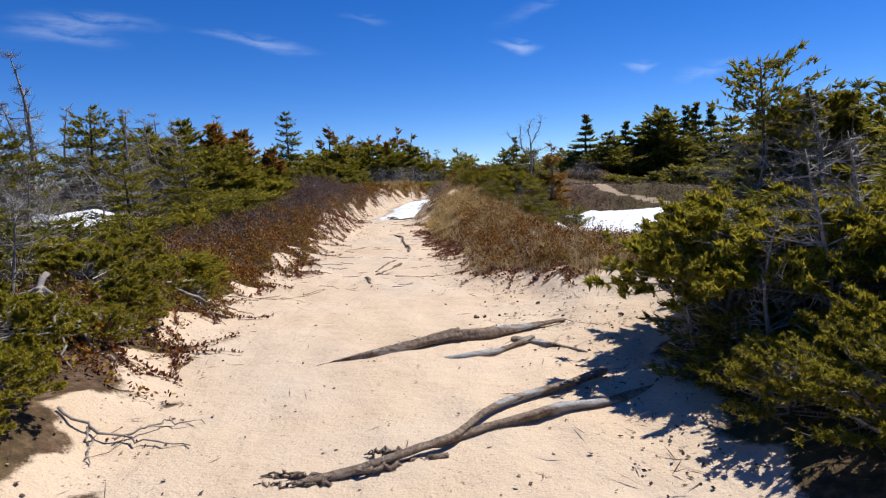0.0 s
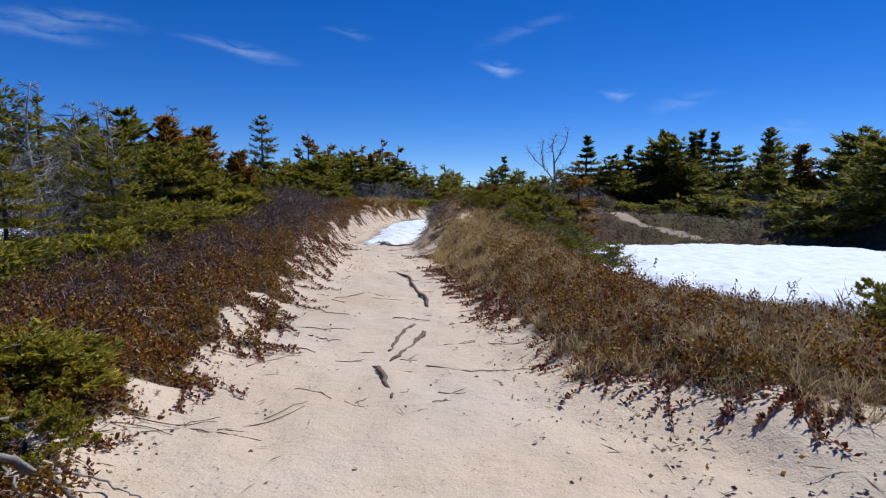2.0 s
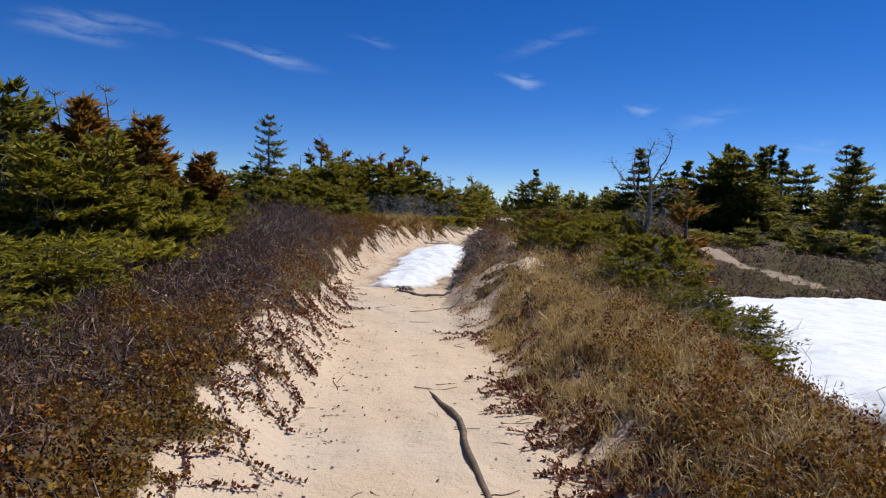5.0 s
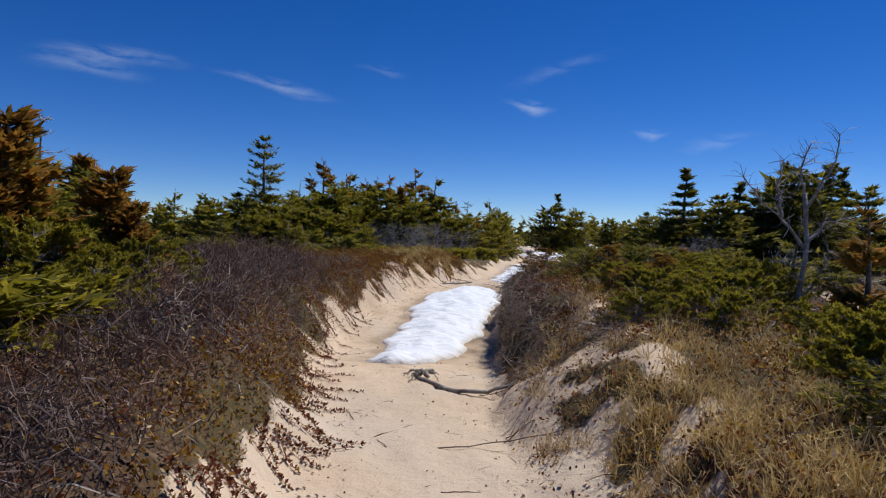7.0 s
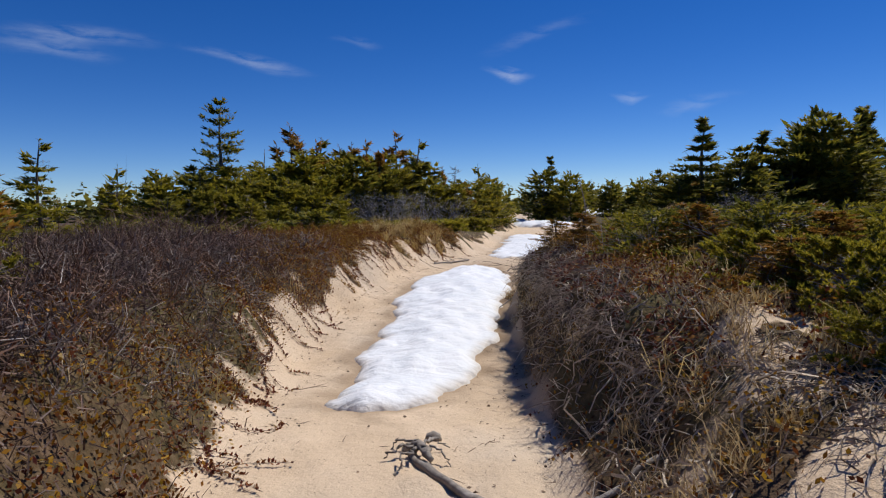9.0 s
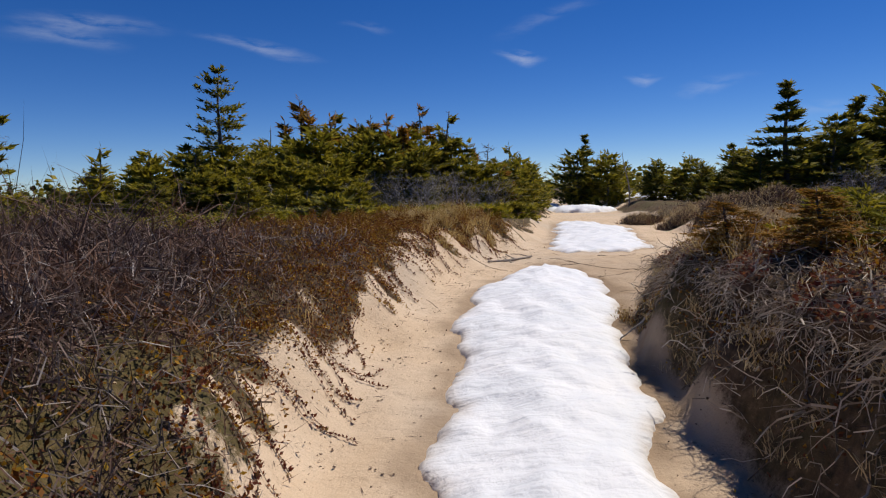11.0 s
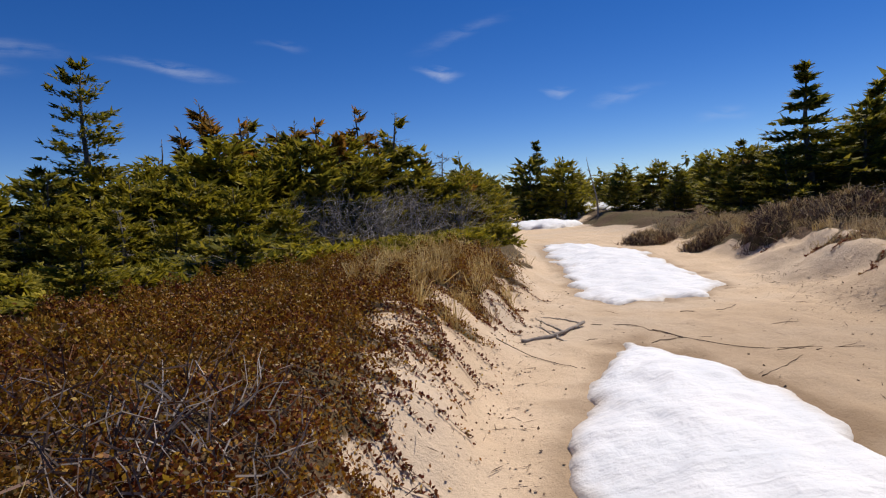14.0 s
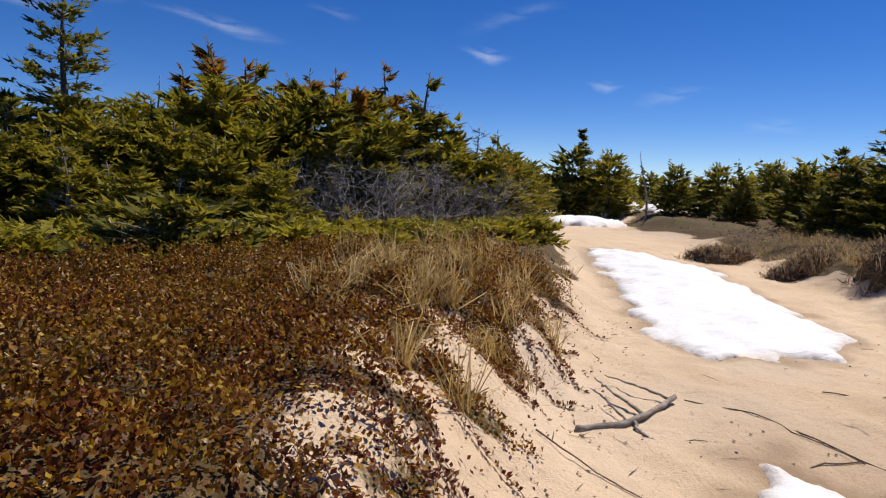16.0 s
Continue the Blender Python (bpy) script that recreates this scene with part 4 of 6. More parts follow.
for x, y, s, k in ((-0.85, 2.4, 0.46, "juniper_fine"), (-0.72, 1.85, 0.4, "juniper_fine"), (-1.1, 2.85, 0.5, "juniper_fine"), (-1.0, 3.5, 0.4, "juniper_fine"), (-1.2, 4.2, 0.44, "juniper_fine"), (-1.0, 1.75, 0.42, "low_fine"), (-1.3, 2.25, 0.45, "juniper_fine"), (-0.65, 1.35, 0.4, "juniper_fine"), (-1.1, 3.35, 0.3, "juniper_fine"), (-1.25, 1.3, 0.45, "low_fine"), (-1.7, 2.9, 0.4, "dead2")):
    put(k, x, y, s)
for x, y, s, k in ((-3.5, 15.7, 0.62, "bushy_fine"), (-3.75, 16.3, 0.8, "low_fine"), (-4.0, 15.4, 0.95, "bushy_fine"), (-4.3, 16.2, 1.0, "bushy_fine"), (-3.9, 17.0, 0.8, "low_fine"), (-4.4, 14.8, 0.9, "low_fine"), (-4.0, 14.2, 0.7, "bushy_fine"),
                   (-3.7, 13.4, 0.6, "low_fine"), (-3.8, 16.6, 0.42, "rusty"), (-4.5, 15.6, 0.55, "rusty"), (-4.2, 17.2, 0.5, "rusty")):
    put(k, x, y, s)
# right-hand foreground: the wind-bent spruce, dead limbs below it and its skirt of low bushes
put("flag", 4.85, 7.05, 0.93, 0, wide=0.8)
for x, y, s, k in ((5.45, 6.9, 0.84, "flag_fine"), (6.1, 7.2, 0.8, "bushy2"), (4.5, 6.4, 0.5, "dead2"), (4.9, 5.9, 0.62, "dead2"), (5.3, 5.4, 0.6, "dead2"), (4.7, 5.2, 0.5, "dead2"), (3.75, 6.4, 0.55, "low_fine"),
                   (4.0, 6.8, 0.62, "low_fine"), (3.95, 5.9, 0.6, "low_fine"), (4.4, 5.5, 0.8, "low3"), (3.45, 6.35, 0.34, "bushy_fine"), (4.1, 4.6, 0.7, "bushy_fine"), (4.5, 4.0, 0.8, "bushy_fine"), (2.95, 3.4, 0.92, "spread_fine"),
                   (3.3, 3.75, 1.0, "spread_fine"), (3.35, 3.05, 0.95, "spread_fine"), (3.75, 3.45, 1.0, "spread_fine"), (3.65, 4.2, 0.8, "spread_fine"), (3.2, 2.75, 0.45, "dead2"), (2.95, 2.8, 0.34, "dead2"), (3.4, 3.0, 0.5, "dead2"),
                   (2.9, 3.3, 0.36, "dead2"), (2.95, 1.95, 0.5, "low_fine"), (2.8, 2.35, 0.4, "low_fine"), (2.85, 2.95, 0.42, "low3"), (3.1, 3.5, 0.5, "low3"), (2.7, 3.2, 0.3, "dead2"), (3.2, 2.35, 0.52, "bushy_fine")):
    put(k, x, y, s)
for x, y, s, k in ((3.1, 1.6, 0.5, "low_fine"), (3.6, 2.1, 0.7, "bushy_fine"), (4.3, 3.0, 0.6, "bushy2"), (4.5, 2.2, 0.6, "bushy"), (5.3, 4.4, 0.75, "bushy"), (6.0, 5.2, 0.85, "bushy2"), (6.3, 7.8, 0.6, "low3")):
    put(k, x, y, s)
# junipers along the crest of the right bank
for x, y, s, k in ((1.5, 17.6, 0.62, "low2"), (2.2, 16.6, 0.72, "low2"), (2, 18.6, 0.7, "low2"), (2.8, 17.4, 0.8, "low3"), (2.7, 15.5, 0.7, "low"), (2.2, 14.3, 0.55, "low2"), (3, 16.4, 0.65, "low3"),
                   (1.3, 19.4, 0.6, "low2"), (2.2, 20.2, 0.68, "low2"), (2, 22, 0.66, "low"), (3, 19.2, 0.75, "low"), (2.9, 21.4, 0.7, "low2"), 
                   (3.797, 20.359, 0.7, "low3"), (3.8, 23, 0.6, "low"), (2.9, 23.4, 0.6, "low3"), (4.4, 24.6, 0.7, "low3"), (1.8, 15.9, 0.55, "low2"), (1.6, 16.8, 0.6, "low2"),
                   (2.7, 18.3, 0.7, "low"), (1.7, 20.6, 0.6, "low2"), (2.4, 19.4, 0.62, "low2"), (3.1, 15.2, 0.55, "low"), (2.7, 13.358, 0.42, "low2"),
                   (1.2, 16, 0.4, "low3"), (2.084, 13.465, 0.42, "low2"), (3.2, 14.4, 0.5, "low3"), (3.084, 12.823, 0.4, "low2"), (3.4, 17.2, 0.6, "low2")):
    if y < 17.8:
        put({"low2": "juniper_fine", "low": "low_fine", "low3": "low_fine"}[k], x, y, s)
        continue
    put("low3" if k == "low2" and y > 17 and math.sin(5 * x + 3 * y) > -0.1 else k, x, y, s * (0.85 if y < 14.6 else 1))
for x, y, s in ((1, 20.9, 0.2), (1.6, 19.1, 0.24), (1.9, 17.5, 0.22), (1.3, 17.1, 0.18), (1.7, 23.5, 0.16), (2.5, 18.9, 0.26), (0.8, 22, 0.18), (2.3, 21.2, 0.25)):
    put("rusty", x, y, s, wide=2.2)
for x, y, s, k in ((2.184, 12.823, 0.6, "low3"), (2.617, 13.251, 0.75, "low"), (2.917, 13.893, 0.8, "low3"), (1.95, 13.679, 0.7, "low3"), (2.5, 14.6, 0.8, "low"), (3.914, 15.027, 0.7, "low3"), (2.2, 24.1, 0.4, "low")):
    put({"low2": "juniper_fine", "low": "juniper_fine"}.get(k, k), x, y, s * (0.6 if y < 14.3 else 1))
# green fringe behind the crowberry mat
for x, y, s, k in ((-2.6, 31.2, 0.6, "low2"), (-3.4, 30.4, 0.65, "low2"), (-4.2, 30, 0.7, "low"), (-5, 29.4, 0.7, "low2"), (-5.9, 29, 0.75, "low"), (-6.8, 29.6, 0.8, "low2"), (-3.8, 31.6, 0.8, "low"),
                   (-5.4, 31, 0.9, "low3"), (-6.6, 31.4, 0.9, "low"), (-7.8, 30.6, 0.9, "low"), (-1.9, 32.4, 0.7, "low"), (-2.9, 32.4, 0.8, "low2"), (-0.9, 33.4, 0.7, "low2"), (0, 35.2, 0.7, "low"),
                   (-8.8, 29.4, 0.9, "low3"), (-7.4, 33.8, 0.85, "bushy"), (-8.8, 33.4, 0.8, "bushy2"), (-10.4, 33.8, 0.9, "bushy"), (-6.2, 33.6, 0.8, "bushy"), (-5.2, 33.2, 0.7, "bushy"), (-9.6, 34.8, 1.0, "bushy2"),
                   (-7.8, 35.2, 1.0, "bushy"), (-11.6, 35.4, 0.9, "bushy2"), (-5.6, 32.6, 0.5, "dead2"), (-7, 32, 0.55, "dead"), (-3.2, 35.4, 0.9, "bushy2"), (-1.4, 36.4, 0.8, "bushy"), (-0.4, 38.2, 0.8, "bushy2")):
    put(k, x, y, s)
for x, y, s, k in ((0.6, 40.5, 0.8, "bushy"), (-4.9, 35.2, 1.0, "bushy"), (1.4, 43, 0.8, "bushy2"), (-2.4, 39.4, 1.0, "bushy2")):
    put(k, x, y, s)


def crooked_tree(x, y):
    """A bare, twisted little tree with crooked limbs and fans of twigs."""
    ob = tagged(empty("crooked_tree", (x, y, float(land(x, y)) - 0.03)), "bare grey twisted tree with crooked limbs", "tree")
    u, grown = np.linspace(0, 1, 12), np.array([0.92, 0.92, 1.4])
    part("trunk", solid("trunk", *tube(grown * curve_points([(0, 0, 0), (-0.05, 0.02, 0.5), (0.03, 0, 1.0), (0, 0.04, 1.38)], 12, 0.006, 1), 0.04 - 0.02 * u, 8, 0.15, 1), DEADWOOD, True), ob)
    twigs, rs = Bits(), np.random.RandomState(3)
    for k, pts in enumerate(([(0.02, 0, 0.95), (-0.25, 0.05, 1.2), (-0.5, 0.1, 1.32), (-0.66, 0.1, 1.5)], [(0, 0.03, 1.2), (0.13, 0, 1.42), (0.3, 0, 1.58), (0.34, 0, 1.82)], [(0.02, 0, 1.0), (0.24, 0.05, 1.16), (0.5, 0.05, 1.2)],
                             [(0, 0.04, 1.36), (-0.07, 0.05, 1.58), (0.06, 0.05, 1.76)], [(-0.02, 0, 0.7), (-0.2, -0.1, 0.85), (-0.42, -0.12, 0.86)], [(0, 0, 0.6), (0.2, 0.1, 0.72), (0.36, 0.12, 0.95)], [(-0.25, 0.05, 1.2), (-0.32, 0, 1.42), (-0.28, 0, 1.62)])):
        p = grown * curve_points(pts, 12, 0.012, 10 + k)
        part("limb", solid("limb", *tube(p, 0.018 - 0.013 * u, 6, 0.2, k), DEADWOOD, True), ob)
        n = 40
        a = p[rs.randint(3, 12, n)]
        d = rand_dirs(rs, n, 0.4)
        b = a + d * rs.uniform(0.06, 0.2, (n, 1))
        twigs.rods(a, b, 0.004, 0.002)
        twigs.rods(b, b + unit(d + 0.7 * rs.normal(size=d.shape)) * rs.uniform(0.04, 0.12, (n, 1)), 0.002, 0.001)
    tagged(part("twigwork", twigs.mesh("twigwork", GREYTWIG), ob), kind="stuff")


crooked_tree(3.2, 17.1)
put("rusty_thin", 3.66, 17.0, 0.86)
put("ragged", 3.3, 17.45, 0.62)
put("low3", 3.5, 16.6, 0.6)
put("rusty", 4.3, 19.2, 0.45)
# low growth behind the heath and along the far path
rs = np.random.RandomState(5)
for i in range(34):
    x, y = rs.uniform(-16, -3.2), rs.uniform(23, 35)
    if x < -4 or y > 31:
        put(("low", "low3", "low2", "bushy", "low")[i % 5], x, y, rs.uniform(0.5, 0.95) if i % 5 != 3 else rs.uniform(0.35, 0.6))
for i in range(60):
    x, y = rs.uniform(-22, 26), rs.uniform(44, 66)
    if abs(x - 4 - 0.1 * (y - 44)) > 2.4:
        put(("bushy", "bushy2", "ragged", "bushy2", "rusty", "spire", "brush")[i % 7], x, y, rs.uniform(0.5, 0.85))
for i in range(40):
    x, y = rs.uniform(-26, -9), rs.uniform(12, 44)
    put(("bushy", "bushy2", "ragged", "low", "dead", "low3")[i % 6], x - (3 if y < 32 else 0), y, rs.uniform(0.6, 1.0))
for i in range(26):
    x, y = rs.uniform(9, 26), rs.uniform(38, 50)
    put(("bushy", "bushy2", "bushy2", "rusty")[i % 4], x, y, rs.uniform(0.6, 0.95))
for i in range(16):
    x, y = rs.uniform(7, 15), rs.uniform(22, 34)
    put(("low", "low3", "brush")[i % 3], x, y, rs.uniform(0.4, 0.75))
for i in range(44):
    x, y = rs.uniform(7, 26) * (1 if i % 2 else -1), rs.uniform(-14, 9)
    put(("bushy", "low", "bushy2", "low3", "ragged")[i % 5] + "_wood", x, y, rs.uniform(0.6, 1.0))
for i, key in enumerate([key for key, (proto, used) in KINDS.items() if not used]):
    put(key, -30 - 3 * i, 30 + 2 * i)


def far_woods():
    rs = np.random.RandomState(8)
    b = Bits()
    n, k = 2600, 26
    a, r = rs.uniform(0, 2 * np.pi, n), 60 + 340 * rs.uniform(size=n) ** 1.6
    x, y = r * np.sin(a), 20 + r * np.cos(a)
    h = rs.uniform(1.6, 4.2, n)
    z = land(x, y)
    lv = rs.uniform(0.03, 1, (n, k))
    az = rs.uniform(0, 2 * np.pi, (n, k))
    w = 0.42 * h[:, None] * (1.02 - lv) ** 0.7
    p = np.stack([np.repeat(x[:, None], k, 1), np.repeat(y[:, None], k, 1), z[:, None] + lv * h[:, None]], 2).reshape(-1, 3)
    d = unit(np.stack([np.cos(az), np.sin(az), rs.normal(-0.1, 0.25, (n, k))], 2)).reshape(-1, 3)
    b.leaves(p, d, unit(np.cross(d, np.array([0, 0, 1.0]) + 0.6 * rs.normal(size=d.shape))), w.ravel(), 0.42 * w.ravel() + 0.05)
    return b.mesh("far_woods", NEEDLE_DARK)


tagged(part("far_woods", far_woods()), "distant dark green low spruce woods on the skyline", "woods", kind="stuff")


# ---- heath, mats, grass and litter ----
def sow(rs, n, x0, x1, y0, y1, chance):
    x, y = rs.uniform(x0, x1, n), rs.uniform(y0, y1, n)
    k = rs.uniform(size=n) < chance(x, y)
    return x[k], y[k]


def ground_points(x, y, lift=0.0):
    return np.stack([x, y, land(x, y) + lift], 1)


def mat_zone(x, y):
    """Where the low crowberry mat takes over from the bare-twigged heath."""
    near_edge = 1 - smooth(0.5, 1.1, np.where(x < 0.1, path_left(y) - x, 0.45 * (x - path_right(y))) + 0.25 * waves(x, y, 1.3, 71))
    z = np.maximum(smooth(20.6, 22.4, y + 0.5 * waves(x, y, 1.5, 72)), 0.85 * near_edge)
    return np.maximum(z, 0.55 * smooth(0.1, 0.6, waves(x, y, 2.3, 73)))


def heath_height(x, y):
    left = x < path_left(y)
    h = np.where(left, steps(y, 0, 0.12, 8, 0.16, 14, 0.22, 18, 0.36, 21, 0.44, 23, 0.3, 28, 0.18), 0.12)
    return h * (0.75 + 0.35 * waves(x, y, 0.9, 74) ** 2) * (0.45 + 0.55 * smooth(0.4, 1.3, np.where(left, path_left(y) - x, x - path_right(y))))


def heath(name, x0, x1, y0, y1, n, thick, seed, twigs=4):
    rs = np.random.RandomState(seed)
    x, y = sow(rs, n, x0, x1, y0, y1, lambda x, y: np.clip(cover(x, y), 0, 1) ** 1.5 * (1 - 0.92 * mat_zone(x, y)))
    h = heath_height(x, y)
    b = Bits()
    p = np.repeat(ground_points(x, y, -0.01), twigs, 0)
    m = len(p)
    hh = np.repeat(h, twigs) * rs.uniform(0.35, 1.0, m)
    p[:, :2] += rs.normal(0, 0.05, (m, 2))
    p[:, 2] += np.repeat(h, twigs) * rs.uniform(0, 1.0, m)
    d = rand_dirs(rs, m, 0.55)
    b.blades(p, d, 1.3 * rs.normal(size=(m, 3)), unit(np.cross(d, rs.normal(size=(m, 3)))), hh + 0.03, thick * rs.uniform(0.7, 1.4, m))
    return b.mesh(name, HEATH)


for nm, box, n, thick, seed in (("left", (-6.5, -0.6, 3, 15), 38000, 0.0034, 1), ("left", (-7.5, -1.0, 15, 24), 44000, 0.0034, 2),
                                ("right", (0.3, 4.2, 5, 24), 11000, 0.0032, 3), ("far", (3.6, 7.5, 28.5, 38), 11000, 0.006, 8), ("far", (-12, -4.5, 22, 31), 5000, 0.007, 7), ("far", (-12, 20, 31, 46), 11000, 0.010, 4), ("far", (-14, -6, 3, 24), 8000, 0.008, 5), ("far", (4.4, 16, 16, 34), 30000, 0.008, 6)):
    tagged(part("heath", heath("heath", *box, n, thick, seed)), "purple-brown leafless dwarf shrub heath on the dune bank", "heath", kind="stuff")


def leaf_mat(x0, x1, y0, y1, n, size, seed, deep=0.16):
    """Small evergreen leaves on creeping stems, thickest at the top of the cushion."""
    rs = np.random.RandomState(seed)
    x, y = sow(rs, n, x0, x1, y0, y1, lambda x, y: np.maximum(np.clip(cover(x, y) * 1.2, 0, 1) * (0.12 + 0.88 * mat_zone(x, y)), 0.012 * (np.abs(x - 0.5 * (path_left(y) + path_right(y))) > 0.5 * (path_right(y) - path_left(y)) + 0.1)))
    m = len(x)
    cushion = 0.03 + deep * np.abs(waves(x, y, 0.55, 81)) * smooth(0.3, 0.9, cover(x, y))
    p = ground_points(x, y) + np.stack([0 * x, 0 * x, cushion * rs.uniform(0.35, 1.1, m)], 1)
    b = Bits()
    d = rand_dirs(rs, m, 0.5)
    b.leaves(p, d, unit(np.cross(d, rs.normal(size=(m, 3)))), size * rs.uniform(0.7, 1.4, m), size * rs.uniform(0.22, 0.4, m))
    return b.mesh("leaf_mat", MAT_LEAF)


for box, n, size, seed in (((-5.5, -0.3, 20.5, 30), 430000, 0.024, 1), ((-4.5, 0.1, 2.9, 20.5), 170000, 0.030, 2), ((0.1, 3.6, 5, 24), 120000, 0.026, 3), ((-2.9, -0.4, 4.4, 11.5), 120000, 0.025, 5), ((0.6, 3.3, 5.4, 12.5), 120000, 0.022, 6), ((-9, -4, 20, 32), 30000, 0.05, 4)):
    tagged(part("crowberry_mat", leaf_mat(*box, n, size, seed)), "rusty brown and olive crowberry mat trailing over the sand", "ground cover", kind="stuff")


def grass(x0, x1, y0, y1, tufts, blades, tall, seed, chance, mat=GRASS, up=2.2):
    rs = np.random.RandomState(seed)
    x, y = sow(rs, tufts, x0, x1, y0, y1, chance)
    p = np.repeat(ground_points(x, y, -0.01), blades, 0)
    m = len(p)
    p[:, :2] += rs.normal(0, 0.035, (m, 2))
    d = rand_dirs(rs, m, up)
    lean_to = np.repeat(rs.normal(0, 0.8, (len(x), 3)), blades, 0)
    size = np.repeat(rs.uniform(0.5, 1.3, len(x)), blades)
    b = Bits()
    b.blades(p, d, lean_to + 0.5 * rs.normal(size=(m, 3)) - np.array([0, 0, 0.9]), unit(np.cross(d, rs.normal(size=(m, 3)))), tall * size * rs.uniform(0.5, 1.2, m), 0.0026 + 0.007 * tall * tall)
    return b.mesh("grass", mat)


grassy = lambda x, y: np.clip(cover(x, y) * 1.3, 0, 1) * smooth(0.1, 0.6, waves(x, y, 1.2, 91))
knoll = lambda x, y: (cover(x, y) > 0.08) * np.exp(-((x + 1.7) / 0.8) ** 2 - ((y - 28.3) / 1.5) ** 2)
crest = lambda x, y: smooth(0.25, 0.6, cover(x, y)) * 0.9 * (x > 2.3)
edge = lambda x, y: (cover(x, y) > 0.12) * (0.25 + 0.75 * smooth(0.0, 0.5, waves(x, y, 0.8, 92)))
for box, n, bl, tall, seed, where in (((0.2, 3.8, 5.2, 24), 6500, 18, 0.18, 1, edge), ((0.9, 3.4, 6.2, 12.5), 4200, 16, 0.19, 8, edge), ((-3.6, 0.2, 26, 31.5), 220, 18, 0.36, 2, knoll), ((2.3, 6.5, 24.5, 36), 1500, 16, 0.30, 3, crest),
                                      ((-5.5, -1, 3, 25), 700, 10, 0.24, 4, grassy), ((-4, 5, 28, 44), 1200, 12, 0.34, 5, grassy), ((3, 9, 5.5, 12), 700, 14, 0.3, 6, edge), ((2.35, 4.1, 5.4, 6.9), 260, 26, 0.24, 7, lambda x, y: smooth(-0.2, 0.3, waves(x, y, 0.6, 93)))):
    tagged(part("dry_grass", grass(*box, n, bl, tall, seed, where)), "straw-coloured dry dune grass tufts", "grass", kind="stuff")
fuzz = lambda x, y: np.exp(-((x - 1.6 + 0.2 * (y - 11)) / 0.5) ** 2 - ((y - 12.0) / 2.0) ** 2)
bank_top = lambda x, y: (cover(x, y) > 0.3) * smooth(0.25, 0.7, waves(x, y, 0.9, 94))
for box, n, bl, tall, seed, where, up in (((-3.2, -0.4, 25.8, 30.0), 75, 34, 0.56, 11, knoll, 3.2), ((-2.6, -0.6, 26.2, 29.4), 60, 40, 0.45, 12, lambda x, y: (cover(x, y) > 0.02) * 0.7, 2.5),
                                          ((0.5, 2.9, 8.6, 15.2), 4200, 20, 0.24, 13, fuzz, 1.9), ((1.1, 3.0, 11.8, 15.6), 420, 24, 0.26, 17, lambda x, y: smooth(-0.1, 0.4, waves(x, y, 0.7, 98)), 1.6), ((0.5, 2.4, 15, 24), 620, 24, 0.34, 14, bank_top, 2.4), ((-4.2, -1.9, 9, 23), 130, 12, 0.38, 15, bank_top, 2.6),
                                          ((4.2, 7.5, 26, 34), 160, 24, 0.36, 16, bank_top, 2.6)):
    tagged(part("golden_grass", grass(*box, n, bl, tall, seed, where, GOLD, up)), "golden upright clumps of dry dune grass", "grass", kind="stuff")


def runners(n, y0, y1, side, seed, out=0.0):
    """Creeping red-leaved stems that trail from the plants' edge down over the sand; side is 1 on the right bank, -1 on the left."""
    rs = np.random.RandomState(seed)
    y = rs.uniform(y0, y1, n * 6)
    x = (path_right(y) if side > 0 else path_left(y)) + side * rs.uniform(-0.1, 1.2 + out, n * 6)
    c = cover(x, y)
    k = np.where((c > 0.12) & (c < 0.85) & (waves(x, y, 0.8, seed) > -0.35))[0][:n]
    p = ground_points(x[k], y[k], 0.02)
    d = np.stack([-side * rs.uniform(0.4, 1.2, len(k)), rs.normal(-0.55, 0.45, len(k)), 0 * k], 1)
    stem, leaf = Bits(), Bits()
    size = rs.uniform(0.6, 1.2, (len(k), 1))
    for seg in range(6):
        q = p + unit(d) * 0.085 * size
        q[:, 2] = land(q[:, 0], q[:, 1]) + 0.012 + 0.012 * rs.uniform(size=len(k))
        stem.rods(p, q, 0.0032, 0.0026)
        per = 9
        at = np.repeat(p, per, 0) + np.repeat(q - p, per, 0) * rs.uniform(size=(len(p) * per, 1))
        ld = unit(np.repeat(unit(d), per, 0) * 0.6 + rs.normal(0, 0.7, at.shape) + np.array([0, 0, 0.5]))
        leaf.leaves(at, ld, unit(np.cross(ld, rs.normal(size=at.shape))), rs.uniform(0.02, 0.042, len(at)), rs.uniform(0.006, 0.012, len(at)))
        p, d = q, d + rs.normal(0, 0.28, d.shape) * np.array([1, 1, 0])
    ob = tagged(empty("creeping_runners"), "red-brown bearberry runners trailing over bare sand", "ground cover", kind="stuff")
    tagged(part("stemwork", stem.mesh("stemwork", DEADGRASS), ob), kind="stuff")
    tagged(part("leafage", leaf.mesh("leafage", RUNNER), ob), kind="stuff")


runners(300, 5.6, 14, 1, 61)
runners(210, 3.2, 15, -1, 62)
runners(50, 15, 22.5, -1, 63)
runners(75, 22.5, 29.5, -1, 64, 0.5)
runners(70, 24, 31, 1, 65, 0.6)


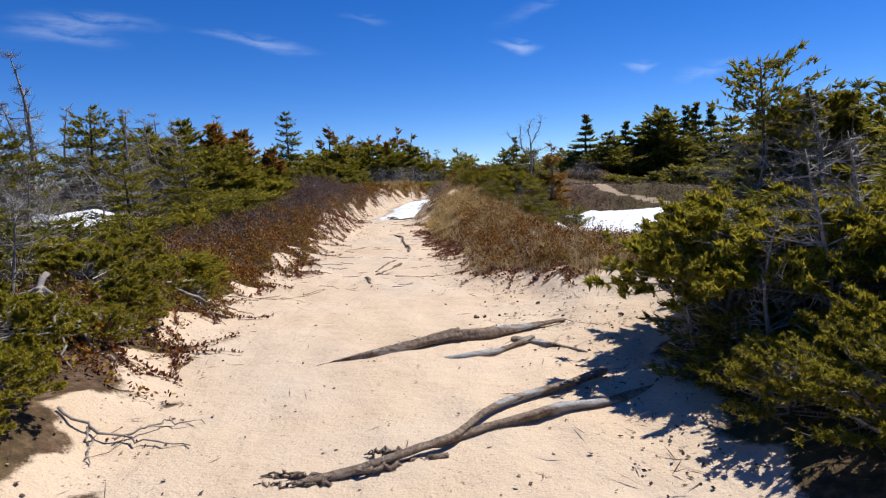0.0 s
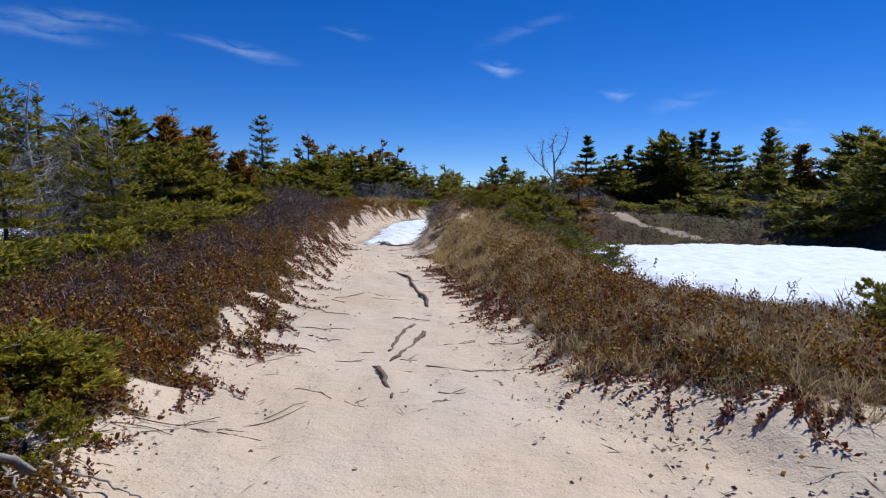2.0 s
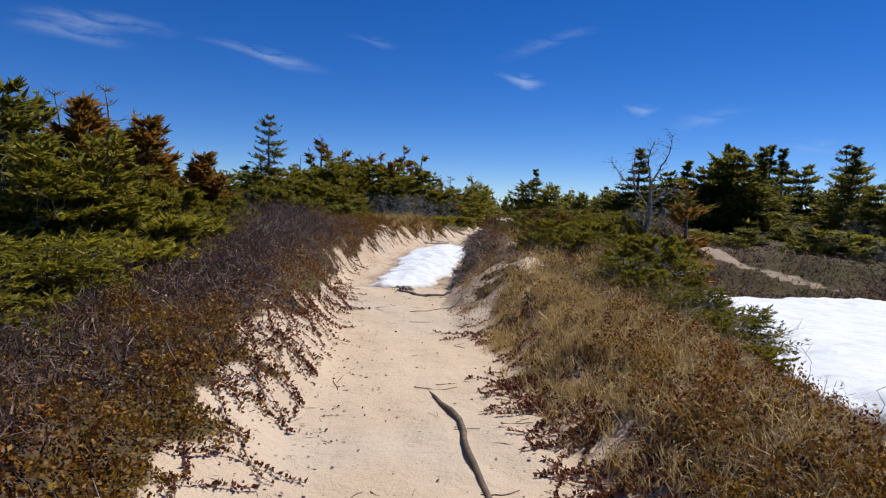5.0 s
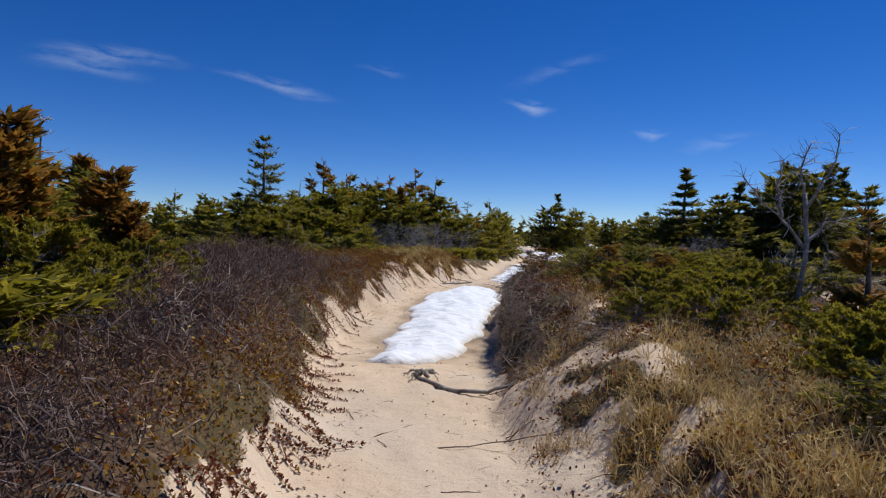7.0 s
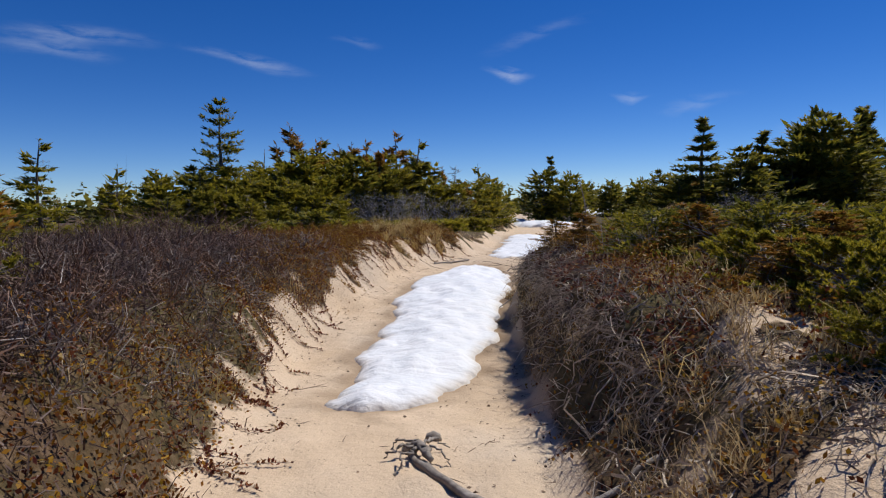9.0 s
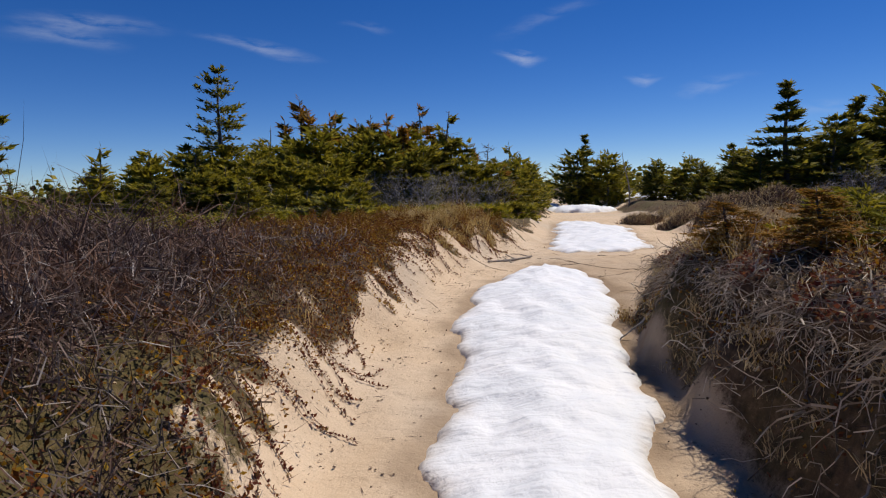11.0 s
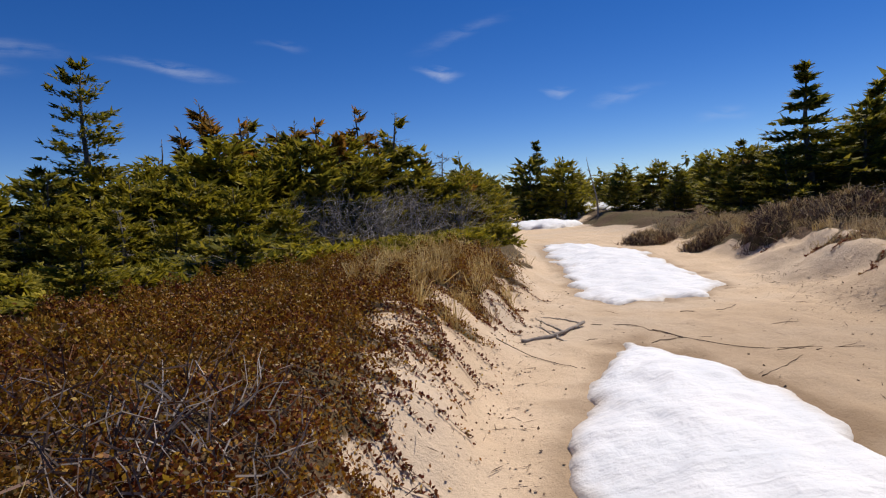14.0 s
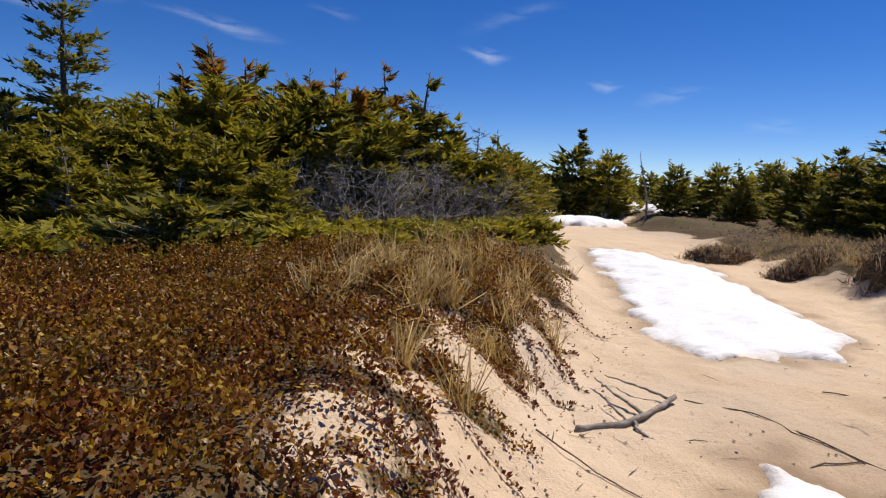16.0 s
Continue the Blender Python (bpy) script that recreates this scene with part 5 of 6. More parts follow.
def litter(x0, x1, y0, y1, n, seed):
    """Dead leaves and broken twigs thickest below the banks."""
    rs = np.random.RandomState(seed)

    def chance(x, y):
        dl, dr = x - path_left(y), path_right(y) - x
        right_flat = 0.3 * np.exp(-((x - 2.67) / 0.9) ** 2 - ((y - 4.6) / 1.3) ** 2)
        return np.clip(0.05 + right_flat + 0.6 * np.exp(-((dl + 0.1) / 0.3) ** 2) + 0.7 * np.exp(-((dr + 0.25) / 0.4) ** 2), 0, 1) * (snow_shape(x, y, 0) < 0) * (snow_shape(x, y, 1) < 0) * (0.15 + 0.85 * smooth(-0.2, 0.5, waves(x, y, 0.7, 95)))

    x, y = sow(rs, n, x0, x1, y0, y1, chance)
    m = len(x)
    b = Bits()
    p = ground_points(x, y, 0.006)
    d = unit(np.stack([rs.normal(size=m), rs.normal(size=m), rs.normal(0, 0.15, m)], 1))
    side = unit(np.cross(d, np.array([0, 0, 1.0]) + 0.5 * rs.normal(size=(m, 3))))
    long = rs.uniform(size=m) < 0.3
    b.leaves(p, d, side, np.where(long, rs.uniform(0.05, 0.18, m), rs.uniform(0.012, 0.035, m)), np.where(long, 0.003, rs.uniform(0.005, 0.013, m)))
    return b.mesh("litter", LITTER)


def hanging(n, seed):
    """Rootlets and dead stems that hang over the cut face of the right bank."""
    rs = np.random.RandomState(seed)
    y = rs.uniform(15.6, 23.4, 4 * n)
    x = path_right(y) + rs.uniform(0.12, 0.75, 4 * n)
    k = np.where(waves(x, y, 0.6, 24) + 0.5 * rs.normal(size=4 * n) > 0.3)[0][:n]
    x, y, n = x[k], y[k], len(k)
    p = ground_points(x, y, 0.02)
    d = unit(np.stack([-rs.uniform(-0.3, 1, n), rs.normal(0, 0.9, n), rs.uniform(-0.3, 0.6, n)], 1))
    b = Bits()
    thick = rs.uniform(0.002, 0.006, n) * rs.choice([1, 1, 1, 1.8], n)
    for seg in range(4):
        q = p + d * rs.uniform(0.05, 0.12, (n, 1))
        q[:, 2] = np.maximum(q[:, 2], land(q[:, 0], q[:, 1]) + 0.01)
        b.rods(p, q, thick, thick * 0.8)
        p, thick = q, thick * 0.8
        d = unit(d + 0.6 * rs.normal(size=d.shape) - np.array([0, 0, 0.35]))
    return b.mesh("rootlets", PALEROOT)


def woody(n, x0, x1, y0, y1, seed):
    """Gnarled grey stems that show through the heath."""
    rs = np.random.RandomState(seed)
    x, y = sow(rs, n, x0, x1, y0, y1, lambda x, y: smooth(0.4, 0.9, cover(x, y)) * smooth(-0.2, 0.4, waves(x, y, 1.4, 97)))
    h = heath_height(x, y)
    b = Bits()
    p = ground_points(x, y)
    p[:, 2] += h * rs.uniform(0.1, 0.9, len(x))
    d = rand_dirs(rs, len(x), 0.5)
    thick = rs.uniform(0.0025, 0.0055, len(x))
    for seg in range(3):
        q = p + d * rs.uniform(0.05, 0.13, (len(p), 1))
        b.rods(p, q, thick, thick * 0.75)
        p, thick = q, thick * 0.72
        d = unit(d + 0.6 * rs.normal(size=d.shape))
    return b.mesh("stems", STEMS)


def lip_edge(y):
    """How far from the foot of the right bank the overhanging turf ends."""
    return 0.34 + 0.10 * waves(y, 0 * y, 0.9, 25) + 0.05 * waves(y, 0 * y, 0.33, 26)


def turf_lip(y0, y1):
    """The undercut edge of the turf: a ragged peaty lip that hangs out over the cut face."""
    y = np.arange(y0, y1, 0.06)
    taper = smooth(y0, y0 + 2.4, y) * (1 - smooth(y1 - 0.7, y1, y))
    out = lip_edge(y)
    foot = path_right(y)
    top = land(foot + 0.95, y)
    rings = []
    for dr, dz in ((1.25, 0.0), (0.95, 0.02), (0.62, 0.0), (0.3, -0.07), (0.08, -0.15), (0.0, -0.24), (0.1, -0.3), (0.34, -0.27), (0.8, -0.3)):
        d = np.where(dr > 1.2, dr, out + dr * 0.72) + (1 - taper) * 0.5
        z = np.maximum(top + dz + 0.035 * waves(y, dr + 0 * y, 0.4, 27) - (1 - taper) * 0.25, land(foot + d, y) - 0.12)
        rings.append(np.stack([foot + d, y, z], 1))
    n, k = len(y), len(rings)
    v = np.stack(rings, 1).reshape(-1, 3)
    i = (np.arange(n - 1)[:, None] * k + np.arange(k - 1)[None]).ravel()
    return solid("turf", v, np.stack([i, i + k, i + k + 1, i + 1], 1), GROUND, True, {"cover": np.ones(len(v)), "damp_and_shade": np.zeros(len(v))}), rings


def lip_growth(rings, n, roots, seed):
    """Leaves and dead stems on the lip, and rootlets that hang from its edge."""
    rs = np.random.RandomState(seed)
    ring = np.stack(rings, 1)
    leaf, stem = Bits(), Bits()
    j, q = rs.randint(0, len(ring), n), rs.uniform(0.2, 4.6, n)
    a = q.astype(int)
    p = ring[j, a] + (ring[j, a + 1] - ring[j, a]) * (q - a)[:, None] + rs.normal(0, 0.02, (n, 3)) + np.array([0, 0, 0.015])
    keep = waves(p[:, 0], p[:, 1], 0.6, 28) > -0.5
    p = p[keep]
    d = rand_dirs(rs, len(p), 0.4)
    leaf.leaves(p, d, unit(np.cross(d, rs.normal(size=p.shape))), rs.uniform(0.02, 0.04, len(p)), rs.uniform(0.006, 0.013, len(p)))
    j, q = rs.randint(0, len(ring), roots), rs.uniform(2.2, 5.6, roots)
    a = q.astype(int)
    p = ring[j, a] + (ring[j, a + 1] - ring[j, a]) * (q - a)[:, None]
    d = unit(np.stack([-rs.uniform(-0.2, 1, roots), rs.normal(0, 0.7, roots), rs.uniform(-0.6, 0.4, roots)], 1))
    thick = rs.uniform(0.0016, 0.005, roots) * rs.choice([1, 1, 1, 1.7], roots)
    for seg in range(5):
        t = p + d * rs.uniform(0.04, 0.1, (roots, 1))
        t[:, 2] = np.maximum(t[:, 2], land(t[:, 0], t[:, 1]) + 0.01)
        stem.rods(p, t, thick, thick * 0.82)
        p, thick = t, thick * 0.82
        d = unit(d + 0.55 * rs.normal(size=d.shape) - np.array([0, 0, 0.3]))
    return leaf.mesh("leaves", RUNNER), stem.mesh("rootlets", PALEROOT)


turf, lip_rings = turf_lip(15.4, 24.4)
tagged(part("bank_overhang", turf), "dark peaty turf overhanging the undercut sandy bank", "bank", kind="structure")
lip_leaves, lip_roots = lip_growth(lip_rings, 16000, 2400, 6)
tagged(part("bank_leaves", lip_leaves), "red-brown creeping leaves on the turf edge", "ground cover", kind="stuff")
tagged(part("bank_rootlets", lip_roots), "pale rootlets dangling from the undercut turf", "rootlets", kind="stuff")
tagged(part("hanging_rootlets", hanging(600, 4)), "pale dead rootlets and stems hanging over the bank", "rootlets", kind="stuff")
tagged(part("woody_stems", woody(10000, -5.5, -2.3, 14.5, 23.5, 1)), "gnarled grey woody stems of the heath shrubs", "stems", kind="stuff")
tagged(part("woody_stems", woody(2400, -5.5, -1.2, 5, 15.5, 2)), "gnarled grey woody stems of the heath shrubs", "stems", kind="stuff")
tagged(part("woody_stems", woody(1300, 0.2, 3.4, 6, 24, 3)), "gnarled grey woody stems of the heath shrubs", "stems", kind="stuff")
tagged(part("leaf_litter", litter(-3, 4, 1.5, 30, 90000, 1)), "brown leaf litter and twig bits strewn on sand", "litter", kind="stuff")


# ---- roots, sticks and branches on the sand ----
def limb(name, rows, label, category, group="", mat=ROOTWOOD, seed=0, jitter=0.012, wob=0.25, n=16):
    """One thing of several limbs, ridged where thick; each row: radii at both ends, then places (x, y, height above the sand)."""
    ob = None
    for k, (ra, rb, pts) in enumerate(rows):
        fat = max(ra, rb) > 0.018 and mat is ROOTWOOD
        n = 44 if fat else n
        p = curve_points([(a, b, float(land(a, b)) + 0.7 * c - 0.3 * ra) for a, b, c in pts], n, 0.15 * jitter if fat else jitter, seed + k)
        u = np.linspace(0, 1, n)
        me = solid(name, *tube(p, (ra + (rb - ra) * u) * (1 + 0.1 * fat * np.sin(9 * u + seed)), 14 if fat else 8, 0.05 if fat else wob, seed + k, 0.22 if fat else 0), mat, True)
        if ob is None:
            ob = tagged(part(name, me), label, category, group)
        else:
            part("offshoot", me, ob)
    return ob


limb("tree_root", [(0.016, 0.021, [(0.72, 2.06, 0.0), (0.98, 2.17, 0.03), (1.18, 2.24, 0.05), (1.34, 2.38, 0.07), (1.41, 2.5, 0.055), (1.48, 2.62, 0.06), (1.62, 2.81, 0.055), (1.8, 2.92, 0.05), (1.96, 3.02, 0.055), (2.2, 3.2, 0.06)]),
                   (0.018, 0.036, [(1.06, 2.3, -0.03), (1.25, 2.37, 0.0), (1.4, 2.46, 0.02), (1.62, 2.58, 0.03), (1.88, 2.72, 0.03), (2.12, 2.83, 0.0), (2.4, 2.95, -0.05)]),
                   (0.013, 0.008, [(1.3, 2.28, 0.02), (1.05, 2.16, 0.03), (0.85, 2.12, 0.02), (0.62, 2.11, 0.01)]), (0.008, 0.003, [(0.85, 2.07, 0.02), (0.7, 2.04, 0.02), (0.56, 2.05, 0.0)]),
                   (0.007, 0.003, [(0.8, 2.1, 0.02), (0.66, 2.12, 0.03), (0.55, 2.13, 0.0)]), (0.010, 0.003, [(1.12, 2.25, 0.03), (1.02, 2.28, 0.05), (0.96, 2.31, 0.03)])], "long twisted grey-brown tree root lying across sand", "root", "exposed roots", seed=1)
limb("tree_root", [(0.008, 0.042, [(0.42, 3.56, 0.0), (0.6, 3.62, 0.01), (0.76, 3.68, 0.03), (1.1, 3.88, 0.05), (1.35, 3.97, 0.06)]), (0.042, 0.012, [(1.33, 3.96, 0.06), (1.55, 4.05, 0.06), (1.83, 4.2, 0.05), (2.15, 4.38, 0.04)]),
                   (0.015, 0.019, [(1.25, 3.6, 0.0), (1.42, 3.62, 0.02), (1.6, 3.68, 0.03), (1.76, 3.82, 0.04), (1.86, 3.96, 0.04)]), (0.022, 0.009, [(1.72, 3.95, 0.03), (1.9, 3.9, 0.03), (2.02, 3.78, 0.02), (2.18, 3.62, 0.0)])], "thick split grey root half buried in sand", "root", "exposed roots", seed=5)
limb("tree_root", [(0.015, 0.02, [(-0.06, 11.5, 0.0), (0.02, 11.3, 0.03), (0.14, 11.0, 0.03), (0.23, 10.82, 0.03), (0.2, 10.5, 0.03), (0.29, 10.12, 0.03), (0.34, 9.85, 0.03), (0.44, 9.5, 0.03), (0.48, 9.05, 0.0)])], "thin wavy brown root snaking along the path", "root", "exposed roots", BROWNROOT, 9)
for pts, s in (([(0.18, 7.0, 0.0), (0.24, 6.7, 0.02), (0.35, 6.28, 0.01)], 11), ([(0.38, 8.45, 0.0), (0.28, 7.83, 0.02), (0.23, 7.36, 0.01)], 12), ([(0.48, 8.0, 0.0), (0.39, 7.56, 0.02), (0.26, 7.07, 0.01)], 13)):
    limb("root_piece", [(0.022, 0.011, [(a, b, c - 0.012) for a, b, c in pts])], "short brown piece of root surfacing in sand", "root", "exposed roots", BROWNROOT, s)
limb("tree_root", [(0.03, 0.012, [(-0.85, 17.1, 0.02), (-0.6, 16.6, 0.05), (-0.25, 16.3, 0.06), (0.05, 16.22, 0.05), (0.36, 16.3, 0.03)]),
                   (0.04, 0.02, [(-0.9, 17.25, 0.0), (-0.8, 17.1, 0.12), (-0.72, 16.95, 0.1)]), (0.012, 0.004, [(-0.82, 17.1, 0.08), (-0.92, 17.03, 0.12), (-1, 16.98, 0.03)]),
                   (0.012, 0.004, [(-0.8, 17.1, 0.1), (-0.72, 17.2, 0.13), (-0.62, 17.18, 0.05)]), (0.01, 0.003, [(-0.82, 17.05, 0.1), (-0.87, 16.92, 0.1), (-0.92, 16.8, 0.0)]),
                   (0.01, 0.003, [(-0.8, 17.1, 0.1), (-0.68, 17.02, 0.11), (-0.6, 16.95, 0.0)]), (0.01, 0.003, [(-0.82, 17.15, 0.1), (-0.92, 17.24, 0.1), (-1, 17.24, 0.0)])],
     "upturned grey root stump with curling rootlets", "root", "exposed roots", DEADWOOD, 21)
limb("fallen_branch", [(0.02, 0.016, [(-1.08, 26.78, 0.03), (-0.8, 26.85, 0.03), (-0.6, 27, 0.05), (-0.3, 27.3, 0.06)]), (0.012, 0.005, [(-0.62, 27, 0.05), (-0.72, 27.3, 0.09), (-0.75, 27.6, 0.1)]),
                       (0.012, 0.006, [(-0.7, 26.92, 0.04), (-0.72, 26.8, 0.02), (-0.66, 26.66, 0.0)]), (0.010, 0.004, [(-0.35, 27.25, 0.06), (-0.5, 27.4, 0.1), (-0.65, 27.7, 0.1)]), (0.008, 0.004, [(-0.75, 26.9, 0.04), (-0.82, 27.05, 0.08), (-0.8, 27.2, 0.1)])],
     "forked grey dead branch lying on the sand", "branch", "fallen branches", DEADWOOD, 31, 0.006)
limb("fallen_branch", [(0.03, 0.02, [(-1.08, 3.02, 0.02), (-1.18, 3.27, 0.3), (-1.23, 3.42, 0.45)])] + [(0.014, 0.006, [(-1.18, 3.32, 0.4), (-1.18 + 0.35 * math.sin(q), 3.22 + 0.22 * math.cos(q), 0.12 + 0.1 * math.sin(3 * q)), (-1.18 + 0.5 * math.sin(q), 3.17 + 0.3 * math.cos(q), 0.0)]) for q in (0.5, 1.5, 2.3, 3.1, 3.9, 4.7, 5.6)],
     "bleached splayed dead branch stub among the boughs", "branch", "fallen branches", DEADWOOD, 41)
limb("fallen_branch", [(0.008, 0.003, [(-0.58, 2.52, 0.02), (-0.28, 2.47, 0.04), (0.12, 2.42, 0.01)]), (0.006, 0.002, [(-0.28, 2.47, 0.04), (-0.13, 2.62, 0.04), (0.07, 2.67, 0.02)]), (0.006, 0.002, [(-0.43, 2.5, 0.03), (-0.33, 2.32, 0.03), (-0.23, 2.22, 0.0)])],
     "thin bare twig lying on the sand", "branch", "fallen branches", DEADWOOD, 51)
for pts in ([(-0.93, 9.05), (-0.53, 8.77), (-0.19, 8.54)], [(-0.89, 8.15), (-0.53, 8.08), (-0.18, 7.97)], [(-0.51, 7.87), (-0.33, 7.74), (-0.2, 7.61)], [(-0.54, 7.41), (-0.43, 7.38), (-0.34, 7.29)], [(0.7, 8.24), (0.87, 8.32), (1.1, 8.48)],
            [(0.16, 8.47), (0.37, 8.5), (0.51, 8.44)], [(-0.49, 14.75), (0.14, 14.78), (0.53, 14.54)], [(-0.2, 27.38), (0.15, 27.16), (0.21, 26.86), (0.36, 26.45)], [(-1.39, 26.4), (-1.15, 26.38), (-0.98, 26.1), (-0.8, 25.9)],
            [(0.46, 25.37), (0.75, 25.55), (1.01, 25.72)], [(0.24, 26.87), (0.45, 26.3), (0.7, 26.03), (1.1, 25.9)], [(0.05, 26.44), (0.3, 26.5), (0.6, 26.42)], [(0.9, 27.6), (1.3, 27.5), (1.6, 27.7)], [(0.53, 6.96), (0.87, 6.82), (1.26, 6.86)]):
    limb("dry_root", [(0.005, 0.0025, [(a, b, 0.01) for a, b in pts])], "long thin dry root lying on the sand", "root", "thin dry roots", BROWNROOT, int(50 * pts[0][1]), 0.008, 0.15, 12)
limb("fallen_branch", [(0.012, 0.006, [(-1.28, 4.62, 0.2), (-1.13, 4.82, 0.3), (-1.03, 5.02, 0.36)]), (0.02, 0.01, [(-1.63, 4.72, 0.14), (-1.33, 4.87, 0.16), (-0.93, 5.02, 0.1), (-0.68, 4.92, 0.02)]), (0.006, 0.003, [(-0.93, 5.02, 0.1), (-0.73, 5.12, 0.08), (-0.53, 5.02, 0.02)]),
                       (0.006, 0.003, [(-1.03, 4.97, 0.12), (-0.78, 4.77, 0.06), (-0.63, 4.67, 0.0)])], "grey dead branch sticking out of the juniper", "branch", "fallen branches", DEADWOOD, 61, 0.008)
limb("fallen_branch", [(0.012, 0.007, [(0.55, 22.6, 0.03), (0.3, 22.55, 0.1), (0.05, 22.5, 0.02)]), (0.006, 0.003, [(0.05, 22.5, 0.02), (-0.02, 22.7, 0.02)])], "straight dead stick leaning on the bank foot", "branch", "fallen branches", DEADWOOD, 71, 0.003)


def tussock(x, y, wide, tall, seed):
    """A dark overhanging clump of heath and dead grass on the sandy crest."""
    rs = np.random.RandomState(seed)
    z = float(land(x, y))
    ob = tagged(empty("tussock", (x, y, z)), "dark clump of heath and dead grass overhanging the sand", "tussock", "tussocks on the crest")
    a, r = np.meshgrid(np.linspace(0, 2 * np.pi, 25)[:-1], np.linspace(0, 1, 7))
    bulge = wide * r * (1 + 0.16 * np.sin(3 * a + seed) + 0.08 * np.sin(7 * a + 2 * seed))
    px, py = bulge * np.cos(a), 0.7 * bulge * np.sin(a)
    pz = land(x + px, y + py) - z + tall * np.sqrt(np.clip(1 - r ** 3, 0, 1)) * (0.85 + 0.2 * np.sin(2 * a + seed)) - 0.05
    v = np.stack([px, py, pz], 2).reshape(-1, 3)
    f = [(i * 24 + j, i * 24 + (j + 1) % 24, (i + 1) * 24 + (j + 1) % 24, (i + 1) * 24 + j) for i in range(6) for j in range(24)]
    part("mound", solid("mound", v, f, GROUND, True, {"cover": np.ones(len(v)), "damp_and_shade": np.zeros(len(v))}), ob)
    n = 4200
    p = v[24:][rs.randint(0, len(v) - 24, n)] + rs.normal(0, 0.05, (n, 3)) * (1, 1, 0.4)
    d = rand_dirs(rs, n, 0.7)
    twigs, blades = Bits(), Bits()
    twigs.blades(p, d, 1.2 * rs.normal(size=(n, 3)), unit(np.cross(d, rs.normal(size=(n, 3)))), rs.uniform(0.1, 0.26, n), 0.006)
    n = 900
    p = v[rs.randint(0, len(v), n)]
    d = rand_dirs(rs, n, 1.1)
    blades.blades(p, d, 0.7 * rs.normal(size=(n, 3)) - np.array([0, 0, 1.4]), unit(np.cross(d, rs.normal(size=(n, 3)))), rs.uniform(0.2, 0.45, n), 0.005)
    tagged(part("twigwork", twigs.mesh("twigs", HEATH), ob), kind="stuff")
    tagged(part("bladework", blades.mesh("blades", GRASS), ob), kind="stuff")


for row in ((3.8, 35.2, 0.6, 0.2, 1), (4.7, 31.4, 0.8, 0.36, 2), (5.5, 30.9, 0.9, 0.44, 3), (6.6, 30.6, 0.9, 0.4, 4), (4.2, 33.2, 0.45, 0.2, 5), (7.8, 30.2, 1.0, 0.42, 6)):
    tussock(*row)


def cone_mesh(seed):
    """A spruce cone of overlapping scales."""
    rs = np.random.RandomState(seed)
    b = Bits()
    n = 60
    u = np.linspace(0.02, 1, n)
    a = np.arange(n) * 2.4
    r = 0.014 * np.sin(np.pi * (0.12 + 0.82 * u))
    p = np.stack([0.07 * u - 0.035, 0.5 * r * np.cos(a), 0.5 * r * np.sin(a) + 0.012], 1)
    d = unit(np.stack([np.full(n, 0.7), np.cos(a), np.sin(a)], 1))
    b.leaves(p, d, unit(np.cross(d, np.array([1.0, 0, 0]))), 0.018, 0.008)
    return b.mesh("cone", LITTER)


cone = tagged(part("spruce_cone", cone_mesh(1)), "small brown open spruce cone on the sand", "cone", "fallen cones")
spots = [(1.47, 4.62), (1.54, 4.65), (2.57, 4.32), (2.02, 5.02)]
for k, (x, y) in enumerate(spots):
    m = pose(x, y, float(land(x, y)) + 0.002, 0, 0, 70 * k) @ Matrix.Scale(0.6, 4)
    if k:
        copy_thing(cone, Matrix.Identity(4)).matrix_basis = m
    else:
        cone.matrix_basis = m
v, f = tube([(-0.05, 0, 0.0), (-0.03, 0, 0.02), (0, 0.005, 0.028), (0.03, 0, 0.02), (0.05, 0, 0.0)], [0.012, 0.03, 0.036, 0.028, 0.01], 9, 0.15, 3)
stone = tagged(part("stone", solid("stone", v, f, DEADWOOD, True)), "small pale grey stone on the sand", "stone")
stone.location = (-0.73, 17.42, float(land(-0.73, 17.42)) - 0.005)


def stalk_mesh(seed):
    rs = np.random.RandomState(seed)
    b = Bits()
    z = np.linspace(0, 0.42, 6)
    p = np.stack([0.02 * rs.normal(size=6) * z / 0.2, 0.02 * rs.normal(size=6) * z / 0.2, z], 1)
    b.rods(p[:-1], p[1:], 0.0025, 0.002)
    n = 16
    q = p[-1] - np.outer(rs.uniform(0, 1, n), (0, 0, 0.13))
    d = rand_dirs(rs, n, 0.8)
    b.leaves(q, d, unit(np.cross(d, rs.normal(size=(n, 3)))), 0.03, 0.007)
    return b.mesh("stalk", LITTER)


stalk = tagged(part("weed_stalk", stalk_mesh(2)), "dry brown weed stalk standing before the snow", "weed", "dry weed stalks")
rs = np.random.RandomState(25)
for k in range(22):
    y = rs.uniform(8.6, 15)
    x = 8.1 - 4.3 * max(0.05, 1.18 - (abs(y - 14.6) / 5.4) ** 3) ** (1 / 3) + rs.normal(0, 0.15)
    m = pose(x, y, float(land(x, y)) - 0.02, rs.normal(0, 7), rs.normal(0, 7), rs.uniform(0, 360)) @ Matrix.Scale(rs.uniform(0.6, 1.3), 4)
    if k:
        copy_thing(stalk, Matrix.Identity(4)).matrix_basis = m
    else:
        stalk.matrix_basis = m
rs = np.random.RandomState(15)
